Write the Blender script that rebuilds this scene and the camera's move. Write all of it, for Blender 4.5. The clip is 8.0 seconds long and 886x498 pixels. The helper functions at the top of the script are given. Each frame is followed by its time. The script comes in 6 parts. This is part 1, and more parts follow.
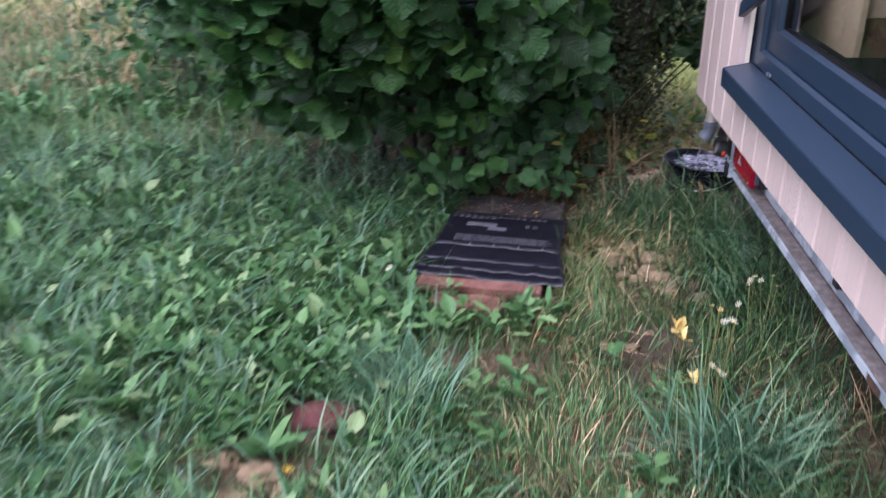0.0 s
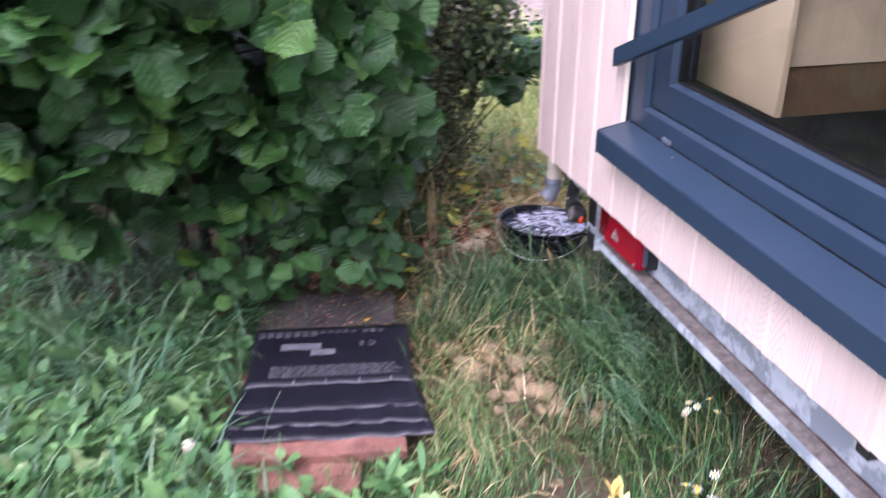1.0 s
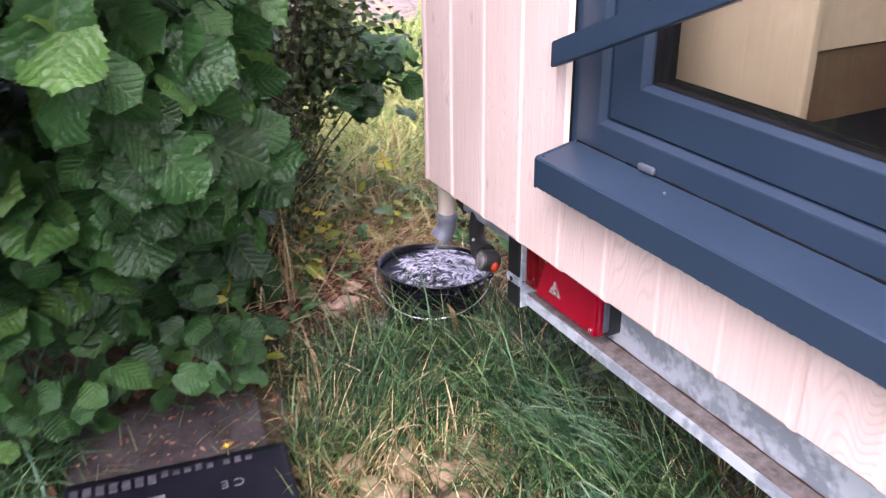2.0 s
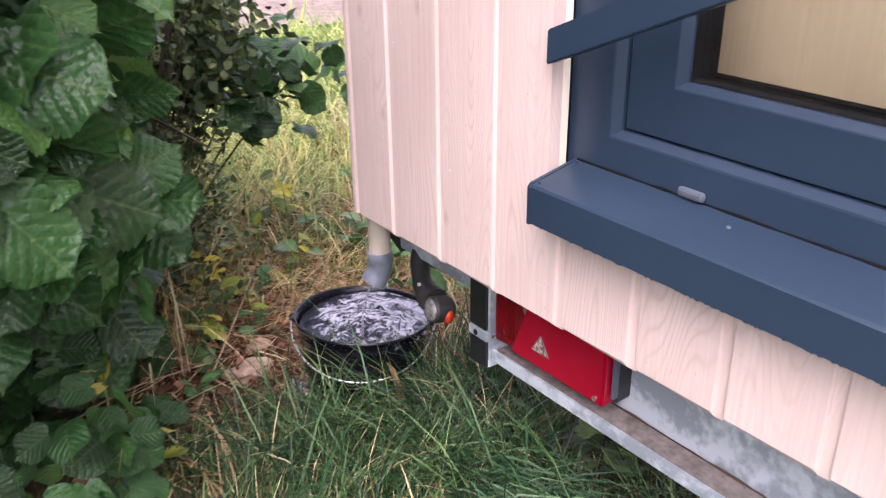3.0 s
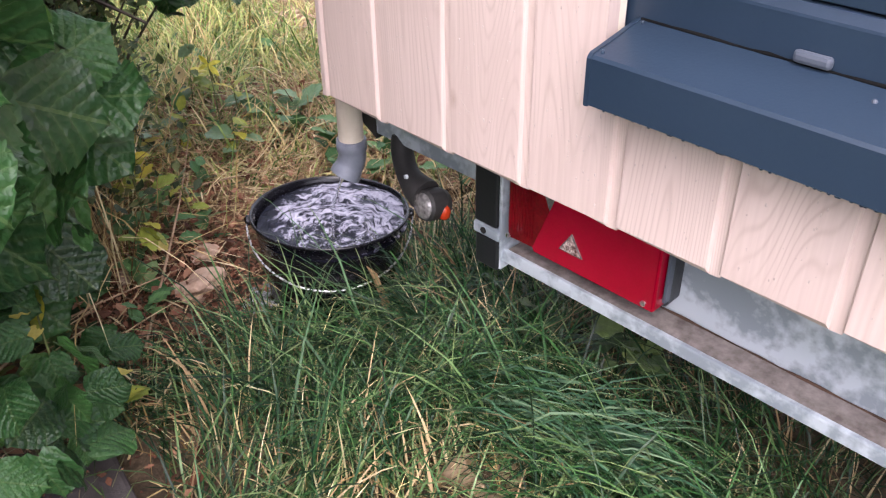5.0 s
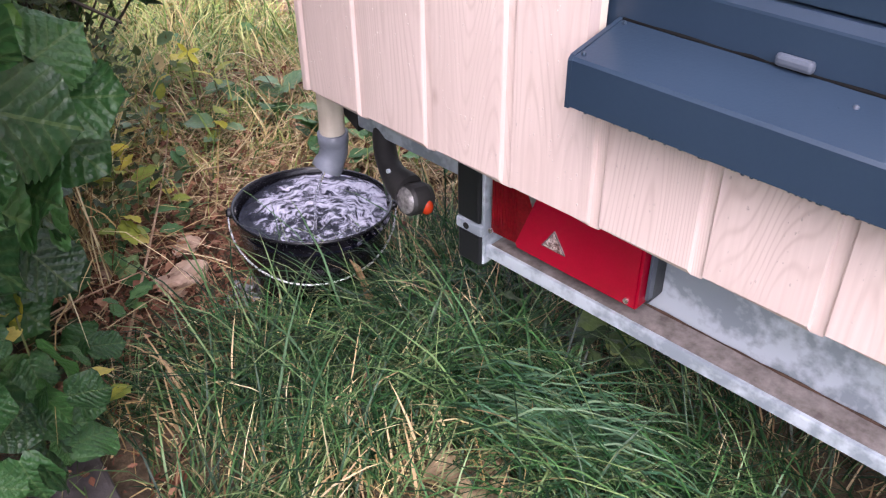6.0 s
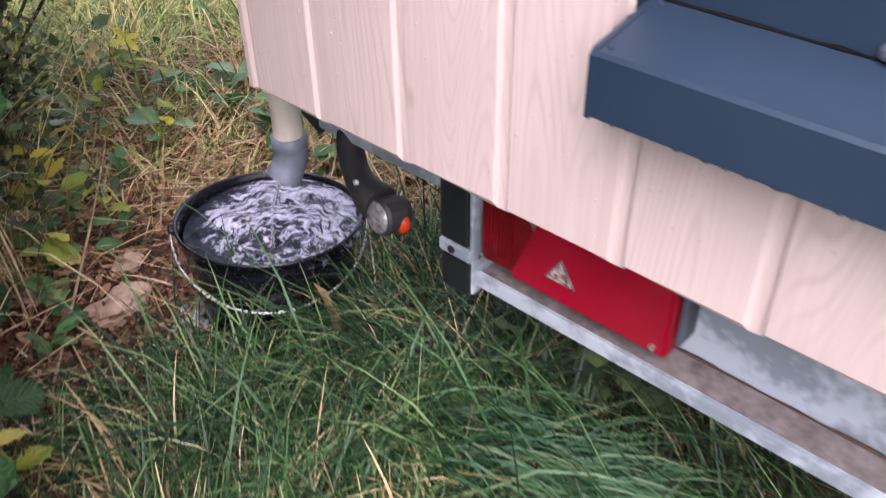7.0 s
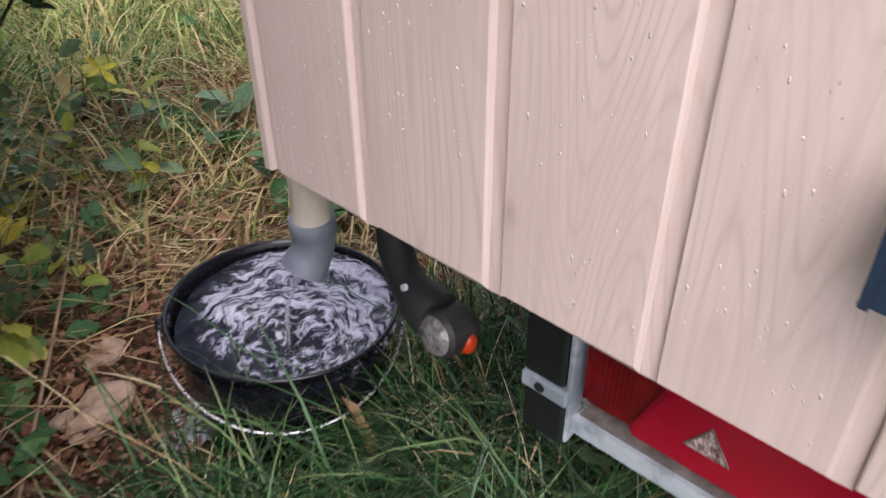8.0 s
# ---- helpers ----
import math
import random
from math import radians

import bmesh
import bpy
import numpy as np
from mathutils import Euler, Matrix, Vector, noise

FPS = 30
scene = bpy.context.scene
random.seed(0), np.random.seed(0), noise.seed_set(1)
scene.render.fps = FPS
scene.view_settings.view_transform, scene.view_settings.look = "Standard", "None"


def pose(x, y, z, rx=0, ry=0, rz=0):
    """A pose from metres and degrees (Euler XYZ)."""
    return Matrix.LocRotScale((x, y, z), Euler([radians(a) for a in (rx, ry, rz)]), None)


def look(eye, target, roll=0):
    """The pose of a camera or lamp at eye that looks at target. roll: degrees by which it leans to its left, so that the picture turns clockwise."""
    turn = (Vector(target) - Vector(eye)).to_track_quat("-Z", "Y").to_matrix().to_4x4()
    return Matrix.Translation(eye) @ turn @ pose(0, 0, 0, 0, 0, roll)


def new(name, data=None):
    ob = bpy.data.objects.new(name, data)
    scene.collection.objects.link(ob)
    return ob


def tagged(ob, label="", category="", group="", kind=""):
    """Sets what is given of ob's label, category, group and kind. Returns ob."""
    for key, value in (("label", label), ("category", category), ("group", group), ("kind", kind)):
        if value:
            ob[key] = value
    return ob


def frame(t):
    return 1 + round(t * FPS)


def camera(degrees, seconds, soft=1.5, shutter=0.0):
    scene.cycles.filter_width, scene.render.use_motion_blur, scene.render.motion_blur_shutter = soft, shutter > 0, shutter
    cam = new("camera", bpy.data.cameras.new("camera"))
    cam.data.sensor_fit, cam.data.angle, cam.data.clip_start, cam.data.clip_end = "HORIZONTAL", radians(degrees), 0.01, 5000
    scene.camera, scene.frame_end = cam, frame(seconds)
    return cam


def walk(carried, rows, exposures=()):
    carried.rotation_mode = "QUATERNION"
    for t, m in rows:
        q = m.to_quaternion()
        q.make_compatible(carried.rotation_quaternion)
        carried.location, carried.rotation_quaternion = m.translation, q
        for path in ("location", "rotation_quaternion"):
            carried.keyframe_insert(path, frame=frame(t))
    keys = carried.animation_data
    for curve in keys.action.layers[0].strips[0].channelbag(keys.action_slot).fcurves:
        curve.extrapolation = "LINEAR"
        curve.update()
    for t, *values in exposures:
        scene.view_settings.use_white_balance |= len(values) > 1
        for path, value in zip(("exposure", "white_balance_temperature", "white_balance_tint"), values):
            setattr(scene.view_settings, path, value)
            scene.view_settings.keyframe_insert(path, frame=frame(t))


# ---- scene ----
cam = camera(54.1, 8.0, 1.2, 0.5)
METRES, EYE, TILT, LEAN, TURN = 3.2, 1.48, 0.0, 0.0, 4.2
ROWS = [
    (0.0, 0.0, 0.0, 0.0, -0.23, -25.16, 0.48),
    (0.5, -0.0372, 0.1566, -0.0029, -8.5, -25.08, 0.03),
    (1.0, -0.0445, 0.285, -0.0012, -18.25, -25.11, -0.11),
    (1.5, -0.0181, 0.4143, -0.0232, -25.99, -25.22, 0.32),
    (2.0, -0.0069, 0.5178, -0.0461, -31.77, -25.3, 0.7),
    (3.5, 0.0453, 0.702, -0.0982, -44.07, -25.68, 0.86),
    (4.0, 0.0514, 0.7339, -0.1102, -46.0, -28.22, 1.03),
    (4.5, 0.0443, 0.7472, -0.1084, -47.51, -31.74, 0.98),
    (6.0, 0.0529, 0.7561, -0.097, -49.57, -35.55, 0.52),
    (6.5, 0.0664, 0.7642, -0.1093, -50.32, -36.05, 0.45),
    (7.0, 0.11, 0.8068, -0.1234, -51.5, -37.19, 0.56),
    (7.5, 0.1346, 0.867, -0.1261, -52.41, -37.91, 0.37),
    (8.0, 0.1722, 0.8971, -0.1425, -52.62, -37.97, 0.33),
]
walk(cam, [(t, pose(0, 0, EYE, TILT, LEAN, TURN) @ pose(METRES * x, METRES * y, METRES * z, 90 + pitch, roll, yaw)) for t, x, y, z, yaw, pitch, roll in ROWS],
     exposures=[(0.0, 1.12, 5600, 28), (0.5, 1.53, 5800, 31), (1.0, 1.85, 5750, 33), (2.0, 1.91, 6150, 33), (3.5, 1.72, 6350, 27), (4.5, 1.73, 6350, 24), (6.0, 1.80, 6150, 29), (7.0, 1.70, 6150, 29), (7.5, 1.48, 6250, 26), (8.0, 1.26, 6300, 20)])

# ---- world and light ----
world = bpy.data.worlds.new("sky")
scene.world = world
world.use_nodes = True
wn, wl = world.node_tree.nodes, world.node_tree.links
sky = wn.new("ShaderNodeTexSky")
sky.sky_type, sky.sun_disc = "NISHITA", False
sky.sun_elevation, sky.sun_rotation, sky.dust_density = radians(59), radians(229), 4.0
hazy = wn.new("ShaderNodeHueSaturation")
hazy.inputs["Saturation"].default_value = 0.4
wl.new(sky.outputs[0], hazy.inputs["Color"])
wl.new(hazy.outputs[0], wn["Background"].inputs[0])
wn["Background"].inputs[1].default_value = 0.15
sun = new("sun", bpy.data.lights.new("sun", "SUN"))
sun.data.energy, sun.data.angle, sun.data.color = 1.15, radians(75), (1, 0.97, 0.93)
sun.matrix_world = look((-1.45, -1.25, 3.2), (0, 0, 0))


# ---- materials ----
BX, BY = 0.866, 3.692  # the bucket's middle


def material(name):
    m = bpy.data.materials.new(name)
    m.use_nodes = True
    return m, m.node_tree.nodes, m.node_tree.links, m.node_tree.nodes["Principled BSDF"]


def node(nodes, kind, **values):
    n = nodes.new(kind)
    for key, value in values.items():
        n.inputs[key].default_value = value
    return n


def ramp(nodes, stops):
    r = nodes.new("ShaderNodeValToRGB")
    while len(r.color_ramp.elements) < len(stops):
        r.color_ramp.elements.new(0.5)
    for e, (p, c) in zip(r.color_ramp.elements, stops):
        e.position, e.color = p, (*c, 1)
    return r


def math_node(nodes, links, op, a, b=None):
    n = nodes.new("ShaderNodeMath")
    n.operation = op
    for i, v in enumerate((a, b)):
        if v is None:
            continue
        if isinstance(v, (int, float)):
            n.inputs[i].default_value = v
        else:
            links.new(v, n.inputs[i])
    return n.outputs[0]


def mottled(name, c1, c2, scale=8.0, rough=0.6, metal=0.0, bump=0.1, fine=60.0, spread=0.15):
    """A surface with broad stains between two colours, finer grain and a fine relief."""
    m, n, l, b = material(name)
    co = n.new("ShaderNodeTexCoord")
    broad = node(n, "ShaderNodeTexNoise", Scale=scale, Detail=5.0, Roughness=0.6)
    grain = node(n, "ShaderNodeTexNoise", Scale=fine, Detail=4.0)
    for t in (broad, grain):
        l.new(co.outputs["Object"], t.inputs["Vector"])
    mix = math_node(n, l, "ADD", math_node(n, l, "MULTIPLY", broad.outputs[0], 0.75), math_node(n, l, "MULTIPLY", grain.outputs[0], 0.25))
    r = ramp(n, [(0.5 - spread, c1), (0.5 + spread, c2)])
    l.new(mix, r.inputs[0])
    l.new(r.outputs[0], b.inputs["Base Color"])
    rr = node(n, "ShaderNodeMapRange")
    rr.inputs["To Min"].default_value, rr.inputs["To Max"].default_value = max(0.03, rough - 0.12), min(1, rough + 0.12)
    l.new(grain.outputs[0], rr.inputs[0])
    l.new(rr.outputs[0], b.inputs["Roughness"])
    b.inputs["Metallic"].default_value = metal
    bp = node(n, "ShaderNodeBump", Strength=bump, Distance=0.004)
    l.new(grain.outputs[0], bp.inputs["Height"])
    l.new(bp.outputs[0], b.inputs["Normal"])
    return m


def board_wood(name, dark, pale, line, rough=0.55, contrast=0.4):
    """Planed softwood under a thin stain: contour-like year rings, streaks and small knots, along z."""
    m, n, l, b = material(name)
    co, info = n.new("ShaderNodeTexCoord"), n.new("ShaderNodeObjectInfo")
    shift = n.new("ShaderNodeVectorMath")
    shift.operation = "MULTIPLY_ADD"
    l.new(info.outputs["Random"], shift.inputs[0])
    shift.inputs[1].default_value = (3.0, 17.0, 41.0)
    l.new(co.outputs["Object"], shift.inputs[2])
    flat = n.new("ShaderNodeVectorMath")
    flat.operation = "MULTIPLY"
    l.new(shift.outputs[0], flat.inputs[0])
    flat.inputs[1].default_value = (1.0, 1.0, 0.13)
    field = node(n, "ShaderNodeTexNoise", Scale=7.0, Detail=1.5, Roughness=0.35)
    l.new(flat.outputs[0], field.inputs["Vector"])
    knots = node(n, "ShaderNodeTexVoronoi", Scale=2.4)
    knot_at = n.new("ShaderNodeVectorMath")
    knot_at.operation = "MULTIPLY"
    l.new(shift.outputs[0], knot_at.inputs[0])
    knot_at.inputs[1].default_value = (0.0, 1.8, 1.0)
    knots.voronoi_dimensions = "2D"
    ksep, kput = n.new("ShaderNodeSeparateXYZ"), n.new("ShaderNodeCombineXYZ")
    l.new(knot_at.outputs[0], ksep.inputs[0])
    l.new(ksep.outputs[1], kput.inputs[0])
    l.new(ksep.outputs[2], kput.inputs[1])
    l.new(kput.outputs[0], knots.inputs["Vector"])
    about = math_node(n, l, "POWER", math_node(n, l, "MAXIMUM", math_node(n, l, "SUBTRACT", 1.0, math_node(n, l, "MULTIPLY", knots.outputs["Distance"], 2.6)), 0.0), 3.0)
    rings = math_node(n, l, "SINE", math_node(n, l, "ADD", math_node(n, l, "MULTIPLY", field.outputs[0], 400.0), math_node(n, l, "MULTIPLY", about, 26.0)))
    thin = math_node(n, l, "POWER", math_node(n, l, "MULTIPLY_ADD", rings, 0.5), 5.0)
    thin.node.inputs[0].links[0].from_node.inputs[2].default_value = 0.5
    area = node(n, "ShaderNodeTexNoise", Scale=2.6, Detail=2.0)
    l.new(shift.outputs[0], area.inputs["Vector"])
    zone = node(n, "ShaderNodeMapRange")
    zone.inputs["From Min"].default_value, zone.inputs["From Max"].default_value = 0.44, 0.62
    l.new(area.outputs[0], zone.inputs[0])
    amount = math_node(n, l, "MULTIPLY", thin, math_node(n, l, "MULTIPLY", zone.outputs[0], contrast))
    streak_at = n.new("ShaderNodeVectorMath")
    streak_at.operation = "MULTIPLY"
    l.new(shift.outputs[0], streak_at.inputs[0])
    streak_at.inputs[1].default_value = (1.0, 1.0, 0.03)
    streak = node(n, "ShaderNodeTexNoise", Scale=160.0, Detail=3.0)
    l.new(streak_at.outputs[0], streak.inputs["Vector"])
    base = ramp(n, [(0.36, dark), (0.62, pale)])
    l.new(math_node(n, l, "ADD", math_node(n, l, "MULTIPLY", streak.outputs[0], 0.35), math_node(n, l, "MULTIPLY", area.outputs[0], 0.65)), base.inputs[0])
    kr = ramp(n, [(0.0, (0.9, 0.9, 0.9)), (0.022, (0.5, 0.5, 0.5)), (0.045, (0, 0, 0))])
    l.new(knots.outputs["Distance"], kr.inputs[0])
    mix = n.new("ShaderNodeMixRGB")
    l.new(math_node(n, l, "MAXIMUM", amount, math_node(n, l, "MULTIPLY", kr.outputs[0], 0.5)), mix.inputs[0])
    l.new(base.outputs[0], mix.inputs[1])
    mix.inputs[2].default_value = (*line, 1)
    hue = n.new("ShaderNodeHueSaturation")
    hv = math_node(n, l, "MULTIPLY_ADD", info.outputs["Random"], 0.14)
    hv.node.inputs[2].default_value = 0.93
    l.new(hv, hue.inputs["Value"])
    l.new(mix.outputs[0], hue.inputs["Color"])
    l.new(hue.outputs[0], b.inputs["Base Color"])
    b.inputs["Roughness"].default_value = rough
    bp = node(n, "ShaderNodeBump", Strength=0.25, Distance=0.002)
    l.new(math_node(n, l, "ADD", streak.outputs[0], math_node(n, l, "MULTIPLY", amount, 0.12)), bp.inputs["Height"])
    l.new(bp.outputs[0], b.inputs["Normal"])
    return m


def leaf_material(name, stops, rough=0.42, veins=7.0, pale=0.25, crinkle=0.0):
    """A leaf with feathered veins, drawn from its own uv (u across, v along), and a hue of its own."""
    m, n, l, b = material(name)
    uv, info, geo = n.new("ShaderNodeUVMap"), n.new("ShaderNodeObjectInfo"), n.new("ShaderNodeNewGeometry")
    sep = n.new("ShaderNodeSeparateXYZ")
    l.new(uv.outputs[0], sep.inputs[0])
    across = math_node(n, l, "ABSOLUTE", math_node(n, l, "SUBTRACT", sep.outputs[0], 0.5))
    own = n.new("ShaderNodeCombineXYZ")
    for i in (0, 1):
        l.new(sep.outputs[i], own.inputs[i])
    l.new(math_node(n, l, "MULTIPLY", math_node(n, l, "ADD", info.outputs["Random"], geo.outputs["Random Per Island"]), 37.0), own.inputs[2])
    blotch = node(n, "ShaderNodeTexNoise", Scale=5.0, Detail=5.0, Roughness=0.65)
    l.new(own.outputs[0], blotch.inputs["Vector"])
    wander = math_node(n, l, "MULTIPLY", math_node(n, l, "SUBTRACT", blotch.outputs[0], 0.5), 0.10 if crinkle else 0.22)
    slant = math_node(n, l, "ADD", wander, math_node(n, l, "SUBTRACT", sep.outputs[1], math_node(n, l, "MULTIPLY", across, 0.9)))
    pleat = math_node(n, l, "ABSOLUTE", math_node(n, l, "SINE", math_node(n, l, "MULTIPLY", slant, veins * 3.1416)))
    lines = math_node(n, l, "SUBTRACT", 1.0, math_node(n, l, "POWER", pleat, 0.3))
    mid = math_node(n, l, "LESS_THAN", across, 0.018)
    vein = math_node(n, l, "MAXIMUM", lines, mid)
    hue = math_node(n, l, "FRACT", math_node(n, l, "ADD", info.outputs["Random"], geo.outputs["Random Per Island"]))
    r = ramp(n, stops)
    l.new(hue, r.inputs[0])
    tone = n.new("ShaderNodeHueSaturation")
    tv = math_node(n, l, "MULTIPLY_ADD", blotch.outputs[0], 0.8)
    tv.node.inputs[2].default_value = 0.6
    l.new(tv, tone.inputs["Value"])
    l.new(r.outputs[0], tone.inputs["Color"])
    mix = n.new("ShaderNodeMixRGB")
    l.new(math_node(n, l, "MULTIPLY", vein, pale), mix.inputs[0])
    l.new(tone.outputs[0], mix.inputs[1])
    mix.inputs[2].default_value = (0.30, 0.38, 0.14, 1)
    l.new(mix.outputs[0], b.inputs["Base Color"])
    b.inputs["Roughness"].default_value = rough
    b.inputs["Specular IOR Level"].default_value = 0.32
    bp = node(n, "ShaderNodeBump", Strength=0.5 + 0.3 * crinkle, Distance=0.003)
    if crinkle:
        b.inputs["Specular IOR Level"].default_value = 0.36
        puckers = node(n, "ShaderNodeTexVoronoi", Scale=19.0)
        l.new(own.outputs[0], puckers.inputs["Vector"])
        blotch = puckers.outputs["Distance"].node
    relief = math_node(n, l, "ADD", math_node(n, l, "MULTIPLY", blotch.outputs[0], 0.60 if crinkle else 1.6), math_node(n, l, "MULTIPLY", pleat, 0.55 if crinkle else 0.30))
    l.new(relief, bp.inputs["Height"])
    l.new(bp.outputs[0], b.inputs["Normal"])
    thin = n.new("ShaderNodeBsdfTranslucent")
    l.new(mix.outputs[0], thin.inputs[0])
    both = n.new("ShaderNodeMixShader")
    both.inputs[0].default_value = 0.22
    l.new(b.outputs[0], both.inputs[1])
    l.new(thin.outputs[0], both.inputs[2])
    l.new(both.outputs[0], n["Material Output"].inputs[0])
    return m


def blade_material(name, stops, rough=0.4):
    """Grass: each blade a tone of its own, with a dry tip by its uv."""
    m, n, l, b = material(name)
    geo, uv = n.new("ShaderNodeNewGeometry"), n.new("ShaderNodeUVMap")
    sep = n.new("ShaderNodeSeparateXYZ")
    l.new(uv.outputs[0], sep.inputs[0])
    r = ramp(n, stops)
    l.new(geo.outputs["Random Per Island"], r.inputs[0])
    dry = node(n, "ShaderNodeMapRange")
    dry.inputs["From Min"].default_value, dry.inputs["From Max"].default_value, dry.inputs["To Max"].default_value = 0.80, 1.0, 0.25
    l.new(sep.outputs[1], dry.inputs[0])
    tone = n.new("ShaderNodeMixRGB")
    l.new(dry.outputs[0], tone.inputs[0])
    l.new(r.outputs[0], tone.inputs[1])
    tone.inputs[2].default_value = (0.45, 0.38, 0.18, 1)
    l.new(tone.outputs[0], b.inputs["Base Color"])
    b.inputs["Roughness"].default_value = rough
    b.inputs["Specular IOR Level"].default_value = 0.35
    thin = n.new("ShaderNodeBsdfTranslucent")
    l.new(tone.outputs[0], thin.inputs[0])
    both = n.new("ShaderNodeMixShader")
    both.inputs[0].default_value = 0.16
    l.new(b.outputs[0], both.inputs[1])
    l.new(thin.outputs[0], both.inputs[2])
    l.new(both.outputs[0], n["Material Output"].inputs[0])
    return m


def glass(name, tint=(1, 1, 1), rough=0.0):
    m, n, l, b = material(name)
    b.inputs["Base Color"].default_value = (*tint, 1)
    b.inputs["Transmission Weight"].default_value = 1.0
    b.inputs["Roughness"].default_value = rough
    b.inputs["IOR"].default_value = 1.45
    return m


def churned_water(name):
    """Water stirred by the jet: dark water with curls of white froth drawn round the jet."""
    m, n, l, b = material(name)
    co = n.new("ShaderNodeTexCoord")
    middle = n.new("ShaderNodeVectorMath")
    middle.operation = "SUBTRACT"
    l.new(co.outputs["Object"], middle.inputs[0])
    middle.inputs[1].default_value = (0.843, 3.645, 0.183)
    sep = n.new("ShaderNodeSeparateXYZ")
    l.new(middle.outputs[0], sep.inputs[0])
    reach = n.new("ShaderNodeVectorMath")
    reach.operation = "LENGTH"
    l.new(middle.outputs[0], reach.inputs[0])
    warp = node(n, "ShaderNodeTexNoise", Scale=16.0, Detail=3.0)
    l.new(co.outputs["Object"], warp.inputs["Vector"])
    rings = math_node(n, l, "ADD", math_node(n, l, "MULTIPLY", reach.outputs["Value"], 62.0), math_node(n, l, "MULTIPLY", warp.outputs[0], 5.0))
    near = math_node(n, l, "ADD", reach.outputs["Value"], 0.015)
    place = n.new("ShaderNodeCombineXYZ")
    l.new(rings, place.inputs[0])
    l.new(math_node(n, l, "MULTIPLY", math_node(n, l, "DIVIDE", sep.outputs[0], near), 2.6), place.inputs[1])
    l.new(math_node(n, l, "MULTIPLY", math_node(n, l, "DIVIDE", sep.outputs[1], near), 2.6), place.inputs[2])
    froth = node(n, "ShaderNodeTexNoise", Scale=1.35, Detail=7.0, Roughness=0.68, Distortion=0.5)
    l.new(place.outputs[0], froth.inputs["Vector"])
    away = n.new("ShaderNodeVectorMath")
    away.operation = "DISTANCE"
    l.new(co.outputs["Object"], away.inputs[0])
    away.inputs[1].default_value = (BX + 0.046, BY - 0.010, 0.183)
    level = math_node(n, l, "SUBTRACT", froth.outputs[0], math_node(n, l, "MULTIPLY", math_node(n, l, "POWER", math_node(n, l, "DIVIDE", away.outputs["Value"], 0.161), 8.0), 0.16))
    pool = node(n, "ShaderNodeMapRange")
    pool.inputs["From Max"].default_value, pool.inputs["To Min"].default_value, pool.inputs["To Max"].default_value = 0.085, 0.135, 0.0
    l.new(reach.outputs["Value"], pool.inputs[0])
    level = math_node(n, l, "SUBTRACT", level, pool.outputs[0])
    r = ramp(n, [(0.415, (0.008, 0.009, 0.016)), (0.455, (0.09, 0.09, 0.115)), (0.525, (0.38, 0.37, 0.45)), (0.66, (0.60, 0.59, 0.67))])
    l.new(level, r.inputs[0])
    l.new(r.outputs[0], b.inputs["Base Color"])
    b.inputs["Roughness"].default_value = 0.08
    b.inputs["IOR"].default_value = 1.33
    bp = node(n, "ShaderNodeBump", Strength=0.5, Distance=0.006)
    l.new(froth.outputs[0], bp.inputs["Height"])
    l.new(bp.outputs[0], b.inputs["Normal"])
    return m


